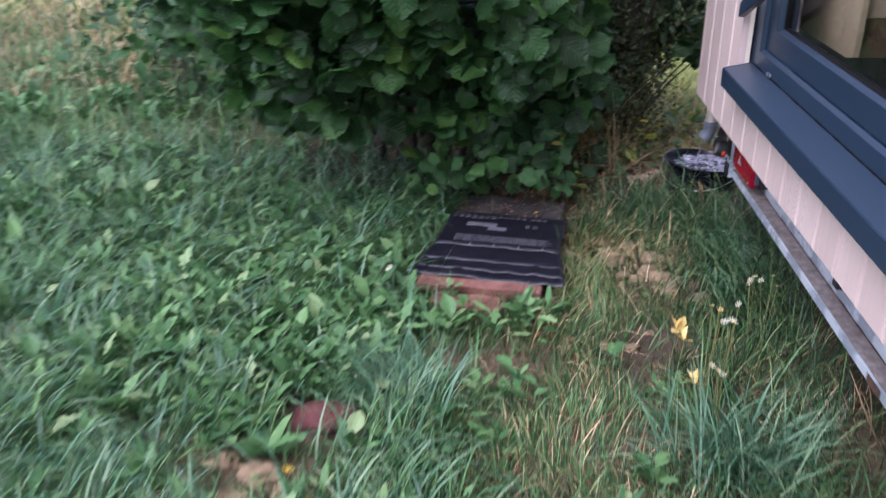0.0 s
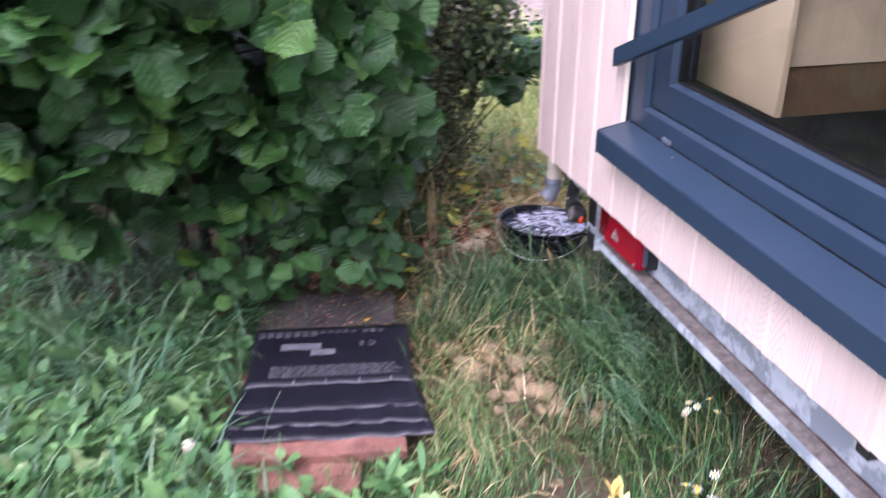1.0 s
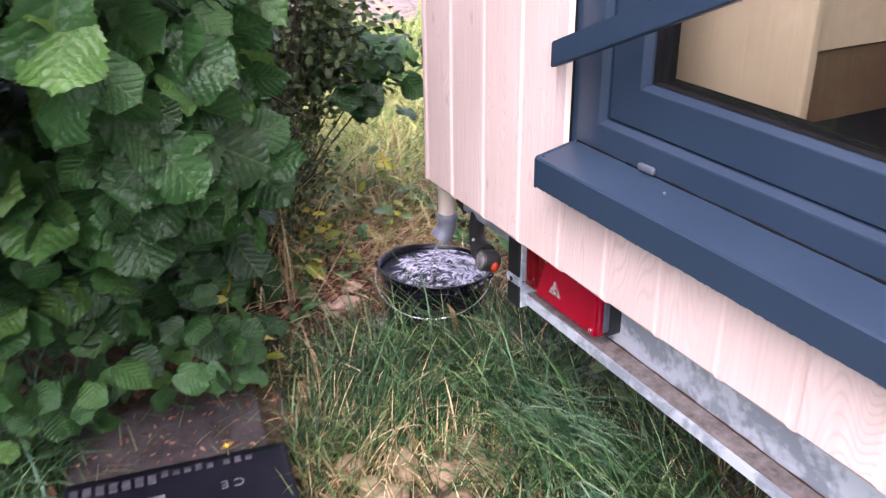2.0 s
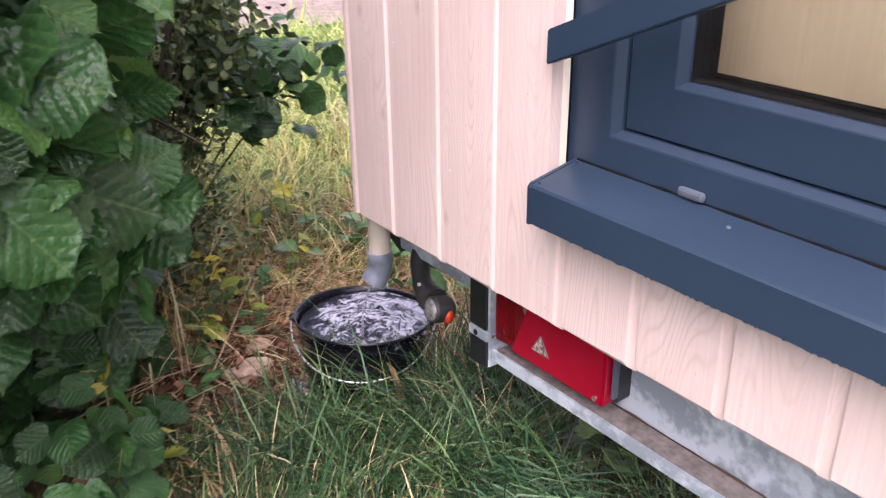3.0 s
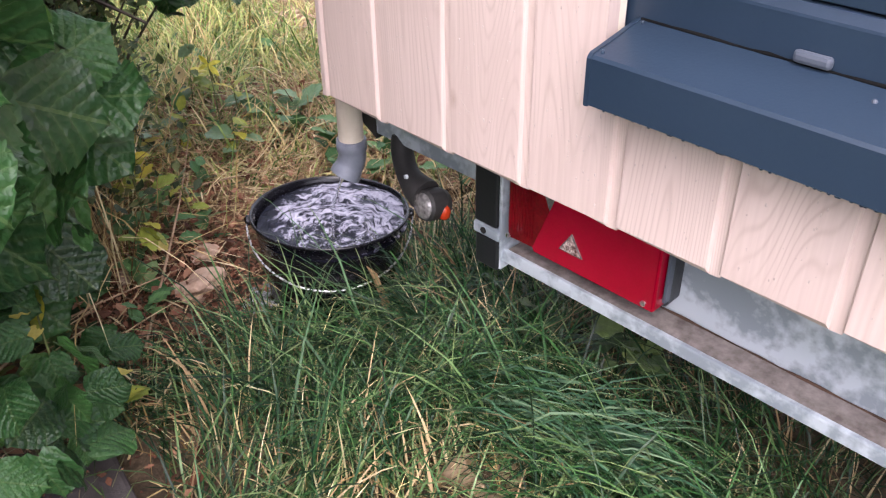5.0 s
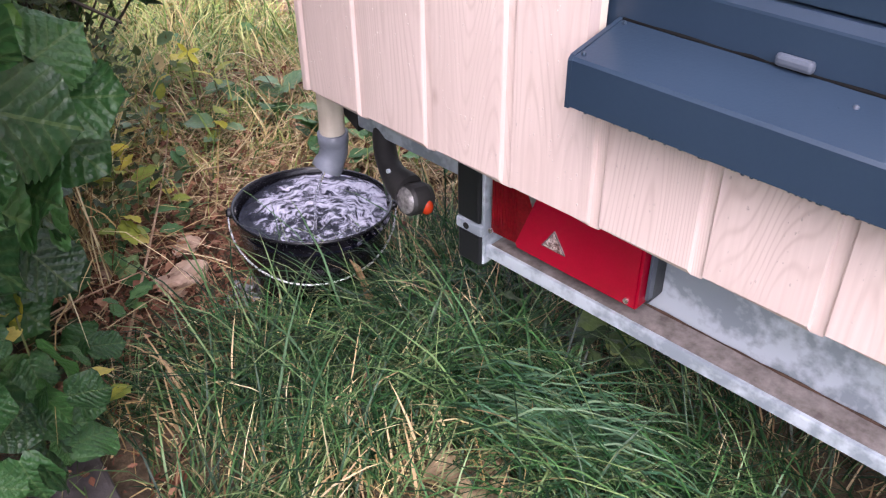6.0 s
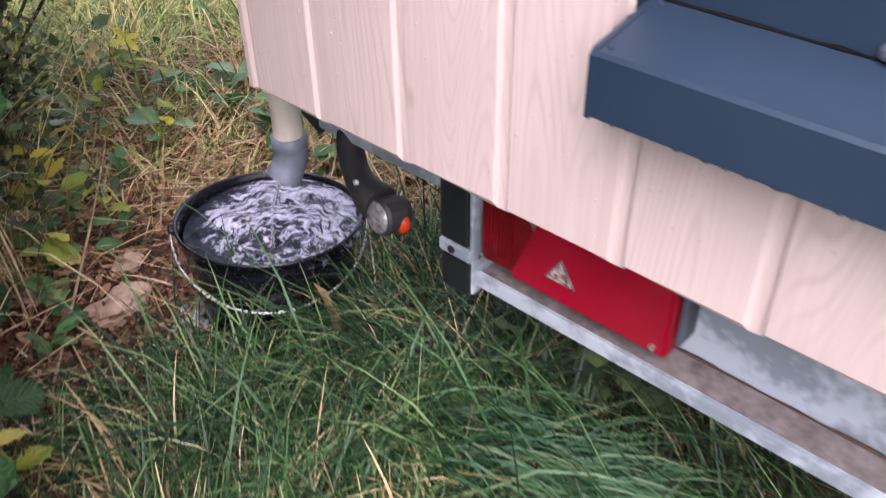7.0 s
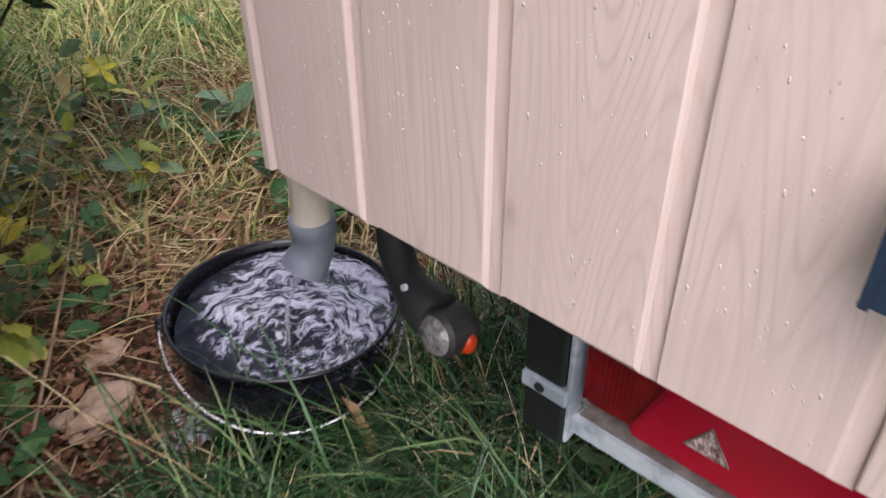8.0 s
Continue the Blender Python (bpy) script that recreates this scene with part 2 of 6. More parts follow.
def soil(name):
    m, n, l, b = material(name)
    co = n.new("ShaderNodeTexCoord")
    broad = node(n, "ShaderNodeTexNoise", Scale=1.6, Detail=6.0)
    crumbs = node(n, "ShaderNodeTexNoise", Scale=55.0, Detail=6.0, Roughness=0.7)
    for t in (broad, crumbs):
        l.new(co.outputs["Object"], t.inputs["Vector"])
    r = ramp(n, [(0.32, (0.030, 0.024, 0.014)), (0.5, (0.090, 0.062, 0.036)), (0.68, (0.25, 0.17, 0.10))])
    l.new(math_node(n, l, "ADD", math_node(n, l, "MULTIPLY", broad.outputs[0], 0.5), math_node(n, l, "MULTIPLY", crumbs.outputs[0], 0.5)), r.inputs[0])
    off = n.new("ShaderNodeVectorMath")
    off.operation = "DISTANCE"
    l.new(co.outputs["Object"], off.inputs[0])
    off.inputs[1].default_value = (0.3, 3.2, 0.0)
    turf = ramp(n, [(0.3, (0.050, 0.085, 0.028)), (0.5, (0.100, 0.150, 0.050)), (0.7, (0.20, 0.21, 0.095))])
    l.new(crumbs.outputs[0], turf.inputs[0])
    beyond = node(n, "ShaderNodeMapRange")
    beyond.inputs["From Min"].default_value, beyond.inputs["From Max"].default_value = 2.2, 3.6
    l.new(math_node(n, l, "ADD", off.outputs["Value"], broad.outputs[0]), beyond.inputs[0])
    cover = n.new("ShaderNodeMixRGB")
    l.new(beyond.outputs[0], cover.inputs[0])
    l.new(r.outputs[0], cover.inputs[1])
    l.new(turf.outputs[0], cover.inputs[2])
    back = n.new("ShaderNodeVectorMath")
    back.operation = "DISTANCE"
    l.new(co.outputs["Object"], back.inputs[0])
    back.inputs[1].default_value = (1.45, 4.95, 0.0)
    dry = node(n, "ShaderNodeMapRange")
    dry.inputs["From Min"].default_value, dry.inputs["From Max"].default_value = 1.55, 1.15
    l.new(math_node(n, l, "ADD", back.outputs["Value"], math_node(n, l, "MULTIPLY", broad.outputs[0], 0.6)), dry.inputs[0])
    thatch = ramp(n, [(0.3, (0.12, 0.070, 0.035)), (0.5, (0.27, 0.18, 0.09)), (0.7, (0.46, 0.34, 0.18))])
    l.new(crumbs.outputs[0], thatch.inputs[0])
    strewn = n.new("ShaderNodeMixRGB")
    l.new(dry.outputs[0], strewn.inputs[0])
    l.new(cover.outputs[0], strewn.inputs[1])
    l.new(thatch.outputs[0], strewn.inputs[2])
    l.new(strewn.outputs[0], b.inputs["Base Color"])
    b.inputs["Roughness"].default_value = 0.95
    bp = node(n, "ShaderNodeBump", Strength=0.9, Distance=0.02)
    l.new(crumbs.outputs[0], bp.inputs["Height"])
    l.new(bp.outputs[0], b.inputs["Normal"])
    return m


CLADDING = board_wood("stained pine cladding", (0.525, 0.412, 0.364), (0.645, 0.522, 0.470), (0.26, 0.17, 0.12), 0.5, 0.26)
BEVEL = board_wood("faint-grained pine bevel", (0.535, 0.425, 0.380), (0.640, 0.525, 0.475), (0.4, 0.28, 0.22), 0.5, 0.12)
BAREWOOD = board_wood("pale bare wood", (0.78, 0.69, 0.56), (0.84, 0.76, 0.64), (0.6, 0.48, 0.34), 0.5, 0.15)
PLYWOOD = board_wood("birch plywood", (0.28, 0.215, 0.135), (0.37, 0.295, 0.195), (0.24, 0.165, 0.095), 0.5, 0.12)
DARKWOOD = board_wood("deep brown wood", (0.07, 0.043, 0.022), (0.12, 0.075, 0.042), (0.04, 0.025, 0.015), 0.5, 0.12)
COATED = mottled("blue-grey powder-coated metal", (0.0165, 0.0305, 0.052), (0.0235, 0.0405, 0.066), 6.0, 0.34, 0.0, 0.05, 220.0, 0.3)
COATED.node_tree.nodes["Principled BSDF"].inputs["Specular IOR Level"].default_value = 0.36
GALVANISED = mottled("galvanised steel", (0.30, 0.345, 0.385), (0.57, 0.63, 0.675), 9.0, 0.42, 0.30, 0.05, 60.0, 0.05)
RUSTY = mottled("muddy galvanised steel", (0.115, 0.092, 0.080), (0.30, 0.262, 0.240), 34.0, 0.8, 0.1, 0.3, 120.0)
DARKRUST = mottled("dark rusty dirt", (0.035, 0.020, 0.014), (0.10, 0.055, 0.035), 40.0, 0.9, 0.0, 0.4, 150.0)
BLACK = mottled("black plastic", (0.008, 0.008, 0.010), (0.016, 0.017, 0.019), 9.0, 0.38, 0.0, 0.08, 200.0)
BUCKET = mottled("wet black bucket plastic", (0.004, 0.004, 0.006), (0.010, 0.010, 0.013), 9.0, 0.24, 0.0, 0.06, 200.0)
RUBBER = mottled("black rubber", (0.012, 0.012, 0.012), (0.030, 0.028, 0.027), 14.0, 0.6, 0.0, 0.15, 150.0)
RED = mottled("red lamp plastic", (0.28, 0.0012, 0.015), (0.37, 0.003, 0.023), 7.0, 0.16, 0.0, 0.02, 300.0)
DARKRED = mottled("ribbed dark red lamp plastic", (0.10, 0.002, 0.005), (0.22, 0.004, 0.010), 12.0, 0.2, 0.0, 0.2, 180.0)
ORANGE = mottled("orange lamp plastic", (0.40, 0.030, 0.008), (0.52, 0.055, 0.012), 20.0, 0.2, 0.0, 0.05, 300.0)
CLEAR = mottled("clear lamp plastic over a reflector", (0.12, 0.11, 0.11), (0.45, 0.43, 0.42), 60.0, 0.12, 0.5, 0.4, 160.0)
CREAM = mottled("cream pipe plastic", (0.58, 0.50, 0.40), (0.68, 0.60, 0.50), 12.0, 0.4, 0.0, 0.05, 100.0)
GREY = mottled("grey pipe plastic", (0.13, 0.145, 0.18), (0.19, 0.205, 0.245), 14.0, 0.4, 0.0, 0.05, 120.0)
# the pale blotches put the reflector's glints into its red-brown colour
BRONZED = mottled("bronzed reflector with painted glints", (0.13, 0.06, 0.05), (0.78, 0.62, 0.57), 110.0, 0.28, 0.3, 0.4, 300.0, 0.1)
STEEL = mottled("bright steel", (0.55, 0.55, 0.56), (0.75, 0.75, 0.76), 30.0, 0.28, 0.9, 0.05, 200.0)
TERRACOTTA = mottled("worn terracotta", (0.10, 0.038, 0.029), (0.25, 0.115, 0.086), 14.0, 0.9, 0.0, 0.5, 90.0)
DARKBRICK = mottled("damp dark red brick", (0.050, 0.014, 0.014), (0.135, 0.042, 0.038), 16.0, 0.9, 0.0, 0.5, 80.0)
CONCRETE = mottled("damp grey concrete", (0.018, 0.016, 0.017), (0.090, 0.076, 0.074), 9.0, 0.8, 0.0, 0.9, 55.0)
MEMBRANE = mottled("black roofing membrane", (0.004, 0.004, 0.008), (0.010, 0.010, 0.017), 10.0, 0.48, 0.0, 0.12, 140.0)
MEMBRANE.node_tree.nodes["Principled BSDF"].inputs["Specular IOR Level"].default_value = 0.28
# pale colour standing in for the highlight on the membrane's folded edges
EDGEGLINT = mottled("painted membrane edge highlight", (0.03, 0.03, 0.042), (0.13, 0.128, 0.15), 26.0, 0.5, 0.0, 0.1, 140.0, 0.12)
PRINT = mottled("faded grey print", (0.07, 0.07, 0.085), (0.16, 0.16, 0.18), 50.0, 0.6, 0.0, 0.1, 180.0)
CLAY = mottled("dry clay clods", (0.15, 0.10, 0.058), (0.35, 0.255, 0.155), 18.0, 0.95, 0.0, 0.7, 80.0)
GRIT = mottled("wet pale grit", (0.16, 0.16, 0.18), (0.66, 0.65, 0.70), 90.0, 0.25, 0.0, 0.2, 300.0)
FIELDSTONE = mottled("rough reddish field stone", (0.30, 0.19, 0.125), (0.58, 0.42, 0.31), 22.0, 0.85, 0.0, 0.8, 70.0)
GRAVEL = mottled("pinkish path gravel", (0.13, 0.095, 0.080), (0.27, 0.21, 0.18), 12.0, 0.95, 0.0, 0.8, 60.0)
PRINTDIM = mottled("dull grey print", (0.030, 0.030, 0.038), (0.085, 0.085, 0.098), 50.0, 0.6, 0.0, 0.1, 180.0)
FELT = mottled("dark underfloor sheet", (0.015, 0.014, 0.014), (0.03, 0.03, 0.03), 6.0, 0.8)
FELT.node_tree.nodes["Principled BSDF"].inputs["Specular IOR Level"].default_value = 0.1
MATTBLACK = mottled("matt black lining", (0.004, 0.004, 0.004), (0.008, 0.008, 0.008), 9.0, 0.9)
MATTBLACK.node_tree.nodes["Principled BSDF"].inputs["Specular IOR Level"].default_value = 0.1
DULLGREY = mottled("dull grey plastic", (0.058, 0.070, 0.094), (0.088, 0.102, 0.128), 20.0, 0.4)
STEM = mottled("green stem", (0.085, 0.110, 0.030), (0.20, 0.21, 0.075), 30.0, 0.7)
BARK = mottled("brown bark", (0.020, 0.015, 0.011), (0.055, 0.041, 0.029), 20.0, 0.9, 0.0, 0.6, 120.0)
CREAMPETAL = mottled("cream petals", (0.66, 0.62, 0.46), (0.80, 0.76, 0.62), 40.0, 0.6)
WHITEPETAL = mottled("white petals", (0.70, 0.70, 0.66), (0.85, 0.85, 0.82), 40.0, 0.6)
YELLOWPETAL = mottled("yellow petals", (0.70, 0.42, 0.02), (0.85, 0.60, 0.05), 40.0, 0.6)
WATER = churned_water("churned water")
JET = glass("falling water", (0.92, 0.94, 1.0), 0.12)
JET.node_tree.nodes["Principled BSDF"].inputs["Transmission Weight"].default_value = 0.85
DROP = mottled("wet drops on wood", (0.50, 0.41, 0.37), (0.61, 0.52, 0.48), 300.0, 0.16)
PANE = glass("window glass", (0.94, 0.97, 0.96))
SOIL = soil("garden soil")
HAZEL = leaf_material("hazel leaf", [(0.0, (0.012, 0.042, 0.014)), (0.35, (0.026, 0.088, 0.025)), (0.75, (0.042, 0.130, 0.036)), (0.93, (0.060, 0.158, 0.036)), (1.0, (0.100, 0.215, 0.038))], 0.30, 6.0, 0.16, 1.0)
SHRUB = leaf_material("small dark shrub leaf", [(0.0, (0.025, 0.050, 0.022)), (0.5, (0.055, 0.100, 0.036)), (0.85, (0.12, 0.175, 0.055)), (1.0, (0.30, 0.32, 0.10))], 0.45, 5.0, 0.08)
TANGLE = leaf_material("small olive shrub leaf", [(0.0, (0.018, 0.032, 0.013)), (0.5, (0.042, 0.072, 0.024)), (0.85, (0.085, 0.110, 0.038)), (1.0, (0.17, 0.165, 0.068))], 0.45, 5.0, 0.08)
PALELEAF = leaf_material("faded cream leaf", [(0.0, (0.55, 0.44, 0.22)), (1.0, (0.66, 0.55, 0.32))], 0.6, 5.0, 0.1)
YELLOWLEAF = leaf_material("yellowing leaf", [(0.0, (0.15, 0.23, 0.04)), (0.45, (0.30, 0.34, 0.05)), (0.8, (0.55, 0.47, 0.05)), (1.0, (0.70, 0.60, 0.18))], 0.5, 5.0, 0.15)
SILVERLEAF = leaf_material("grey-green leaf", [(0.0, (0.095, 0.19, 0.085)), (1.0, (0.21, 0.34, 0.18))], 0.35, 5.0, 0.3)
WEED = leaf_material("broad weed leaf", [(0.0, (0.040, 0.122, 0.040)), (0.5, (0.078, 0.190, 0.064)), (0.9, (0.145, 0.285, 0.098)), (1.0, (0.27, 0.36, 0.17))], 0.42, 5.0, 0.12)
LITTER = leaf_material("dead brown leaf", [(0.0, (0.060, 0.022, 0.014)), (0.5, (0.23, 0.088, 0.052)), (1.0, (0.50, 0.27, 0.17))], 0.8, 5.0, 0.1)
LUSH = blade_material("lush grass", [(0.0, (0.013, 0.052, 0.018)), (0.55, (0.046, 0.138, 0.042)), (0.9, (0.115, 0.255, 0.082)), (1.0, (0.25, 0.35, 0.14))])
BLUISH = blade_material("blue-green grass", [(0.0, (0.035, 0.105, 0.055)), (0.6, (0.088, 0.200, 0.108)), (1.0, (0.23, 0.34, 0.20))], 0.38)
MIXED = blade_material("mixed summer grass", [(0.0, (0.040, 0.095, 0.020)), (0.4, (0.16, 0.255, 0.055)), (0.75, (0.41, 0.39, 0.12)), (1.0, (0.70, 0.58, 0.27))])
STRAW = blade_material("dry straw", [(0.0, (0.17, 0.095, 0.048)), (0.4, (0.40, 0.27, 0.135)), (0.8, (0.58, 0.44, 0.25)), (1.0, (0.74, 0.61, 0.38))], 0.7)
THIN = blade_material("thin olive grass", [(0.0, (0.045, 0.105, 0.028)), (0.45, (0.105, 0.180, 0.052)), (0.75, (0.185, 0.205, 0.085)), (1.0, (0.36, 0.30, 0.16))])
GOLD = blade_material("golden straw", [(0.0, (0.100, 0.050, 0.022)), (0.35, (0.43, 0.285, 0.11)), (0.8, (0.74, 0.58, 0.28)), (1.0, (0.86, 0.77, 0.48))], 0.6)
MEADOW = blade_material("meadow grass", [(0.0, (0.004, 0.020, 0.006)), (0.5, (0.014, 0.058, 0.016)), (0.8, (0.056, 0.150, 0.042)), (1.0, (0.22, 0.30, 0.12))])
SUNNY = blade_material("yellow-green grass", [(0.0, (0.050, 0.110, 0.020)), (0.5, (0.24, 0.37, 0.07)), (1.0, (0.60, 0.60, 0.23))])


# ---- mesh helpers ----
def part(name, bm, mat, parent=None, label="", smooth=False):
    me = bpy.data.meshes.new(name)
    bm.normal_update()
    bm.to_mesh(me)
    bm.free()
    me.materials.append(mat)
    if smooth:
        me.polygons.foreach_set("use_smooth", [True] * len(me.polygons))
    ob = new(name, me)
    if parent:
        under(ob, parent)
    if label:
        ob["label"] = label
    return ob


def thing(name, place, label, category, group=""):
    ob = new(name)
    ob.location = place
    bpy.context.view_layer.update()
    return tagged(ob, label, category, group)


def world_of(ob):
    m = ob.matrix_parent_inverse @ ob.matrix_basis
    return world_of(ob.parent) @ m if ob.parent else ob.matrix_basis.copy()


def under(ob, parent):
    """Parents ob, built in world coordinates, under parent without moving it."""
    ob.parent = parent
    ob.matrix_parent_inverse = world_of(parent).inverted()
    return ob


def box(x0, x1, y0, y1, z0, z1, bevel=0.0, into=None):
    bm = into or bmesh.new()
    made = bmesh.ops.create_cube(bm, size=1.0, matrix=Matrix.LocRotScale(((x0 + x1) / 2, (y0 + y1) / 2, (z0 + z1) / 2), None, (abs(x1 - x0), abs(y1 - y0), abs(z1 - z0))))
    if bevel:
        edges = list({e for v in made["verts"] for e in v.link_edges})
        bmesh.ops.bevel(bm, geom=edges, offset=bevel, segments=2, profile=0.5, affect="EDGES")
    return bm


def prism(profile, axis, a, b, into=None):
    """Extrudes a closed outline of (p, q) along an axis from a to b: 'y' takes (x, z), 'z' takes (x, y), 'x' takes (y, z)."""
    bm = into or bmesh.new()
    put = {"y": lambda p, q, s: (p, s, q), "z": lambda p, q, s: (p, q, s), "x": lambda p, q, s: (s, p, q)}[axis]
    low = [bm.verts.new(put(p, q, a)) for p, q in profile]
    high = [bm.verts.new(put(p, q, b)) for p, q in profile]
    bm.faces.new(low)
    bm.faces.new(high[::-1])
    for i in range(len(profile)):
        j = (i + 1) % len(profile)
        bm.faces.new((low[j], low[i], high[i], high[j]))
    bmesh.ops.recalc_face_normals(bm, faces=bm.faces)
    return bm


def tube(points, radius, sides=12, into=None, closed=False):
    """A round bar along points; radius is one number or one per point."""
    bm = into or bmesh.new()
    pts = [Vector(p) for p in points]
    radii = radius if isinstance(radius, (list, tuple)) else [radius] * len(pts)
    rings, side = [], None
    for i, p in enumerate(pts):
        way = (pts[min(i + 1, len(pts) - 1)] - pts[max(i - 1, 0)]).normalized()
        if side is None:
            side = way.orthogonal().normalized()
        side = (side - way * side.dot(way)).normalized()
        other = way.cross(side)
        rings.append([bm.verts.new(p + radii[i] * (math.cos(a) * side + math.sin(a) * other)) for a in [2 * math.pi * k / sides for k in range(sides)]])
    for r, s in zip(rings, rings[1:]):
        for k in range(sides):
            bm.faces.new((r[k], r[(k + 1) % sides], s[(k + 1) % sides], s[k]))
    caps = [bm.faces.new(rings[0][::-1]), bm.faces.new(rings[-1])]
    bmesh.ops.split_edges(bm, edges=[e for f in caps for e in f.edges])
    return bm


def curve_points(a, b, c, d, steps=12):
    """Points of the Bezier curve a b c d."""
    a, b, c, d = (Vector(p) for p in (a, b, c, d))
    return [a * (1 - t) ** 3 + b * 3 * t * (1 - t) ** 2 + c * 3 * t * t * (1 - t) + d * t ** 3 for t in [i / steps for i in range(steps + 1)]]


def lathe(rings, centre, sides=48, into=None):
    """Turns (radius, height) round a vertical axis through centre."""
    bm = into or bmesh.new()
    made = [[bm.verts.new((centre[0] + r * math.cos(2 * math.pi * k / sides), centre[1] + r * math.sin(2 * math.pi * k / sides), centre[2] + h)) for k in range(sides)] for r, h in rings]
    for r, s in zip(made, made[1:]):
        for k in range(sides):
            bm.faces.new((r[k], r[(k + 1) % sides], s[(k + 1) % sides], s[k]))
    return bm


def lump(centre, size, seed, detail=3, rough=0.25, into=None):
    """An uneven stone or clod."""
    bm = into or bmesh.new()
    made = bmesh.ops.create_icosphere(bm, subdivisions=detail, radius=1.0)
    for v in made["verts"]:
        k = 1 + rough * noise.noise(v.co * 1.3 + Vector((seed, seed * 0.7, 0))) + rough * 0.5 * noise.noise(v.co * 3.1 + Vector((0, seed, 3)))
        v.co = Vector((v.co.x * size[0] * k, v.co.y * size[1] * k, v.co.z * size[2] * k)) + Vector(centre)
    return bm


def mesh_from(name, verts, faces, uv, mat, smooth=True):
    """A mesh from arrays: verts (n, 3), faces (m, 4), uv (n, 2)."""
    me = bpy.data.meshes.new(name)
    me.vertices.add(len(verts))
    me.vertices.foreach_set("co", np.asarray(verts, np.float32).ravel())
    me.loops.add(faces.size)
    me.loops.foreach_set("vertex_index", faces.ravel().astype(np.int32))
    me.polygons.add(len(faces))
    me.polygons.foreach_set("loop_start", np.arange(0, faces.size, faces.shape[1], dtype=np.int32))
    me.update(calc_edges=True)
    layer = me.uv_layers.new(name="UVMap")
    layer.data.foreach_set("uv", np.asarray(uv, np.float32)[faces.ravel()].ravel())
    me.polygons.foreach_set("use_smooth", np.full(len(faces), smooth))
    me.materials.append(mat)
    me.validate()
    return me


def spread(template, places, turns, sizes):
    """Copies of a template (verts, faces, uv) into one set of arrays: turns (n, 3, 3), sizes (n,)."""
    v, f, uv = template
    n = len(places)
    out = np.einsum("nij,kj->nki", turns, v) * np.asarray(sizes)[:, None, None] + np.asarray(places)[:, None, :]
    faces = f[None] + (np.arange(n) * len(v))[:, None, None]
    return out.reshape(-1, 3), faces.reshape(-1, f.shape[1]), np.tile(uv, (n, 1))


rng = np.random.default_rng(7)


def leaf_template(kind, stations=7, across=4, seed=0):
    """One leaf of length 1 from its stalk at the origin along y, face up: 'round' (hazel), 'oval', 'long' or 'lobed'."""
    r = np.random.default_rng(seed)
    t = np.linspace(0, 1, stations + 1)
    if kind == "round":
        t = 0.5 - 0.5 * np.cos(np.pi * t) if stations < 15 else 0.6 * t + 0.4 * (0.5 - 0.5 * np.cos(np.pi * t))
        w = 0.47 * np.sqrt(np.clip(1 - ((t - 0.46) / 0.50) ** 2, 0, 1)) + 0.03 * (1 - t)
        w[0], w[-1] = 0.10, 0.006
    elif kind == "oval":
        w = 0.29 * np.sin(np.pi * np.clip(t * 0.98 + 0.01, 0, 1)) ** 0.9
        w[-1] = 0.01
    elif kind == "long":
        w = 0.13 * np.sin(np.pi * np.clip(t * 0.95 + 0.04, 0, 1)) ** 0.7
        w[-1] = 0.008
    else:
        w = 0.2 * np.sin(np.pi * np.clip(t * 0.95 + 0.04, 0, 1)) * (1 + 0.35 * np.sin(t * 16))
        w[-1] = 0.01
    u = np.linspace(-1, 1, across + 1)
    tt, uu = np.meshgrid(t, u, indexing="ij")
    ww = np.repeat(w[:, None], across + 1, 1)
    fine = stations > 15
    tooth = (0.06 if fine else 0.085) * (-1.0) ** np.arange(stations + 1)[:, None]
    jag = np.where(np.abs(uu) > 0.99, 1 + tooth + r.normal(0, 0.05, uu.shape), 1)
    x = uu * ww * jag
    y = tt + np.where(np.abs(uu) > 0.6, r.normal(0, 0.012, uu.shape), 0) - (0.10 * np.abs(uu) * np.clip(0.35 - tt, 0, 1) / 0.35 if kind == "round" else 0)
    fold, droop = r.uniform(0.05, 0.35), r.uniform(0.10, 0.40)
    z = fold * np.abs(x) - droop * tt ** 2 * 0.6 + 0.025 * np.sin(tt * 22 + np.abs(uu) * 3) * np.abs(uu) + r.normal(0, 0.008, uu.shape)
    if fine:
        z = fold * np.abs(x) - droop * tt ** 2 * 0.6 + 0.05 * np.sin(r.uniform(0, 6) + tt * 5 + uu * 2) * np.abs(uu)
        z = z + 0.024 * np.abs(np.sin(np.pi * 8 * (tt - 0.45 * np.abs(uu) * ww / max(w)))) * np.clip(1.15 - np.abs(uu), 0, 1) - 0.012 * (np.abs(uu) < 0.05)
    v = np.stack([x, y, z], -1).reshape(-1, 3)
    c = across + 1
    f = np.array([[i * c + j, i * c + j + 1, (i + 1) * c + j + 1, (i + 1) * c + j] for i in range(stations) for j in range(across)])
    uv = np.stack([0.5 + 0.5 * uu * ww / max(w), tt], -1).reshape(-1, 2)
    return v, f, uv


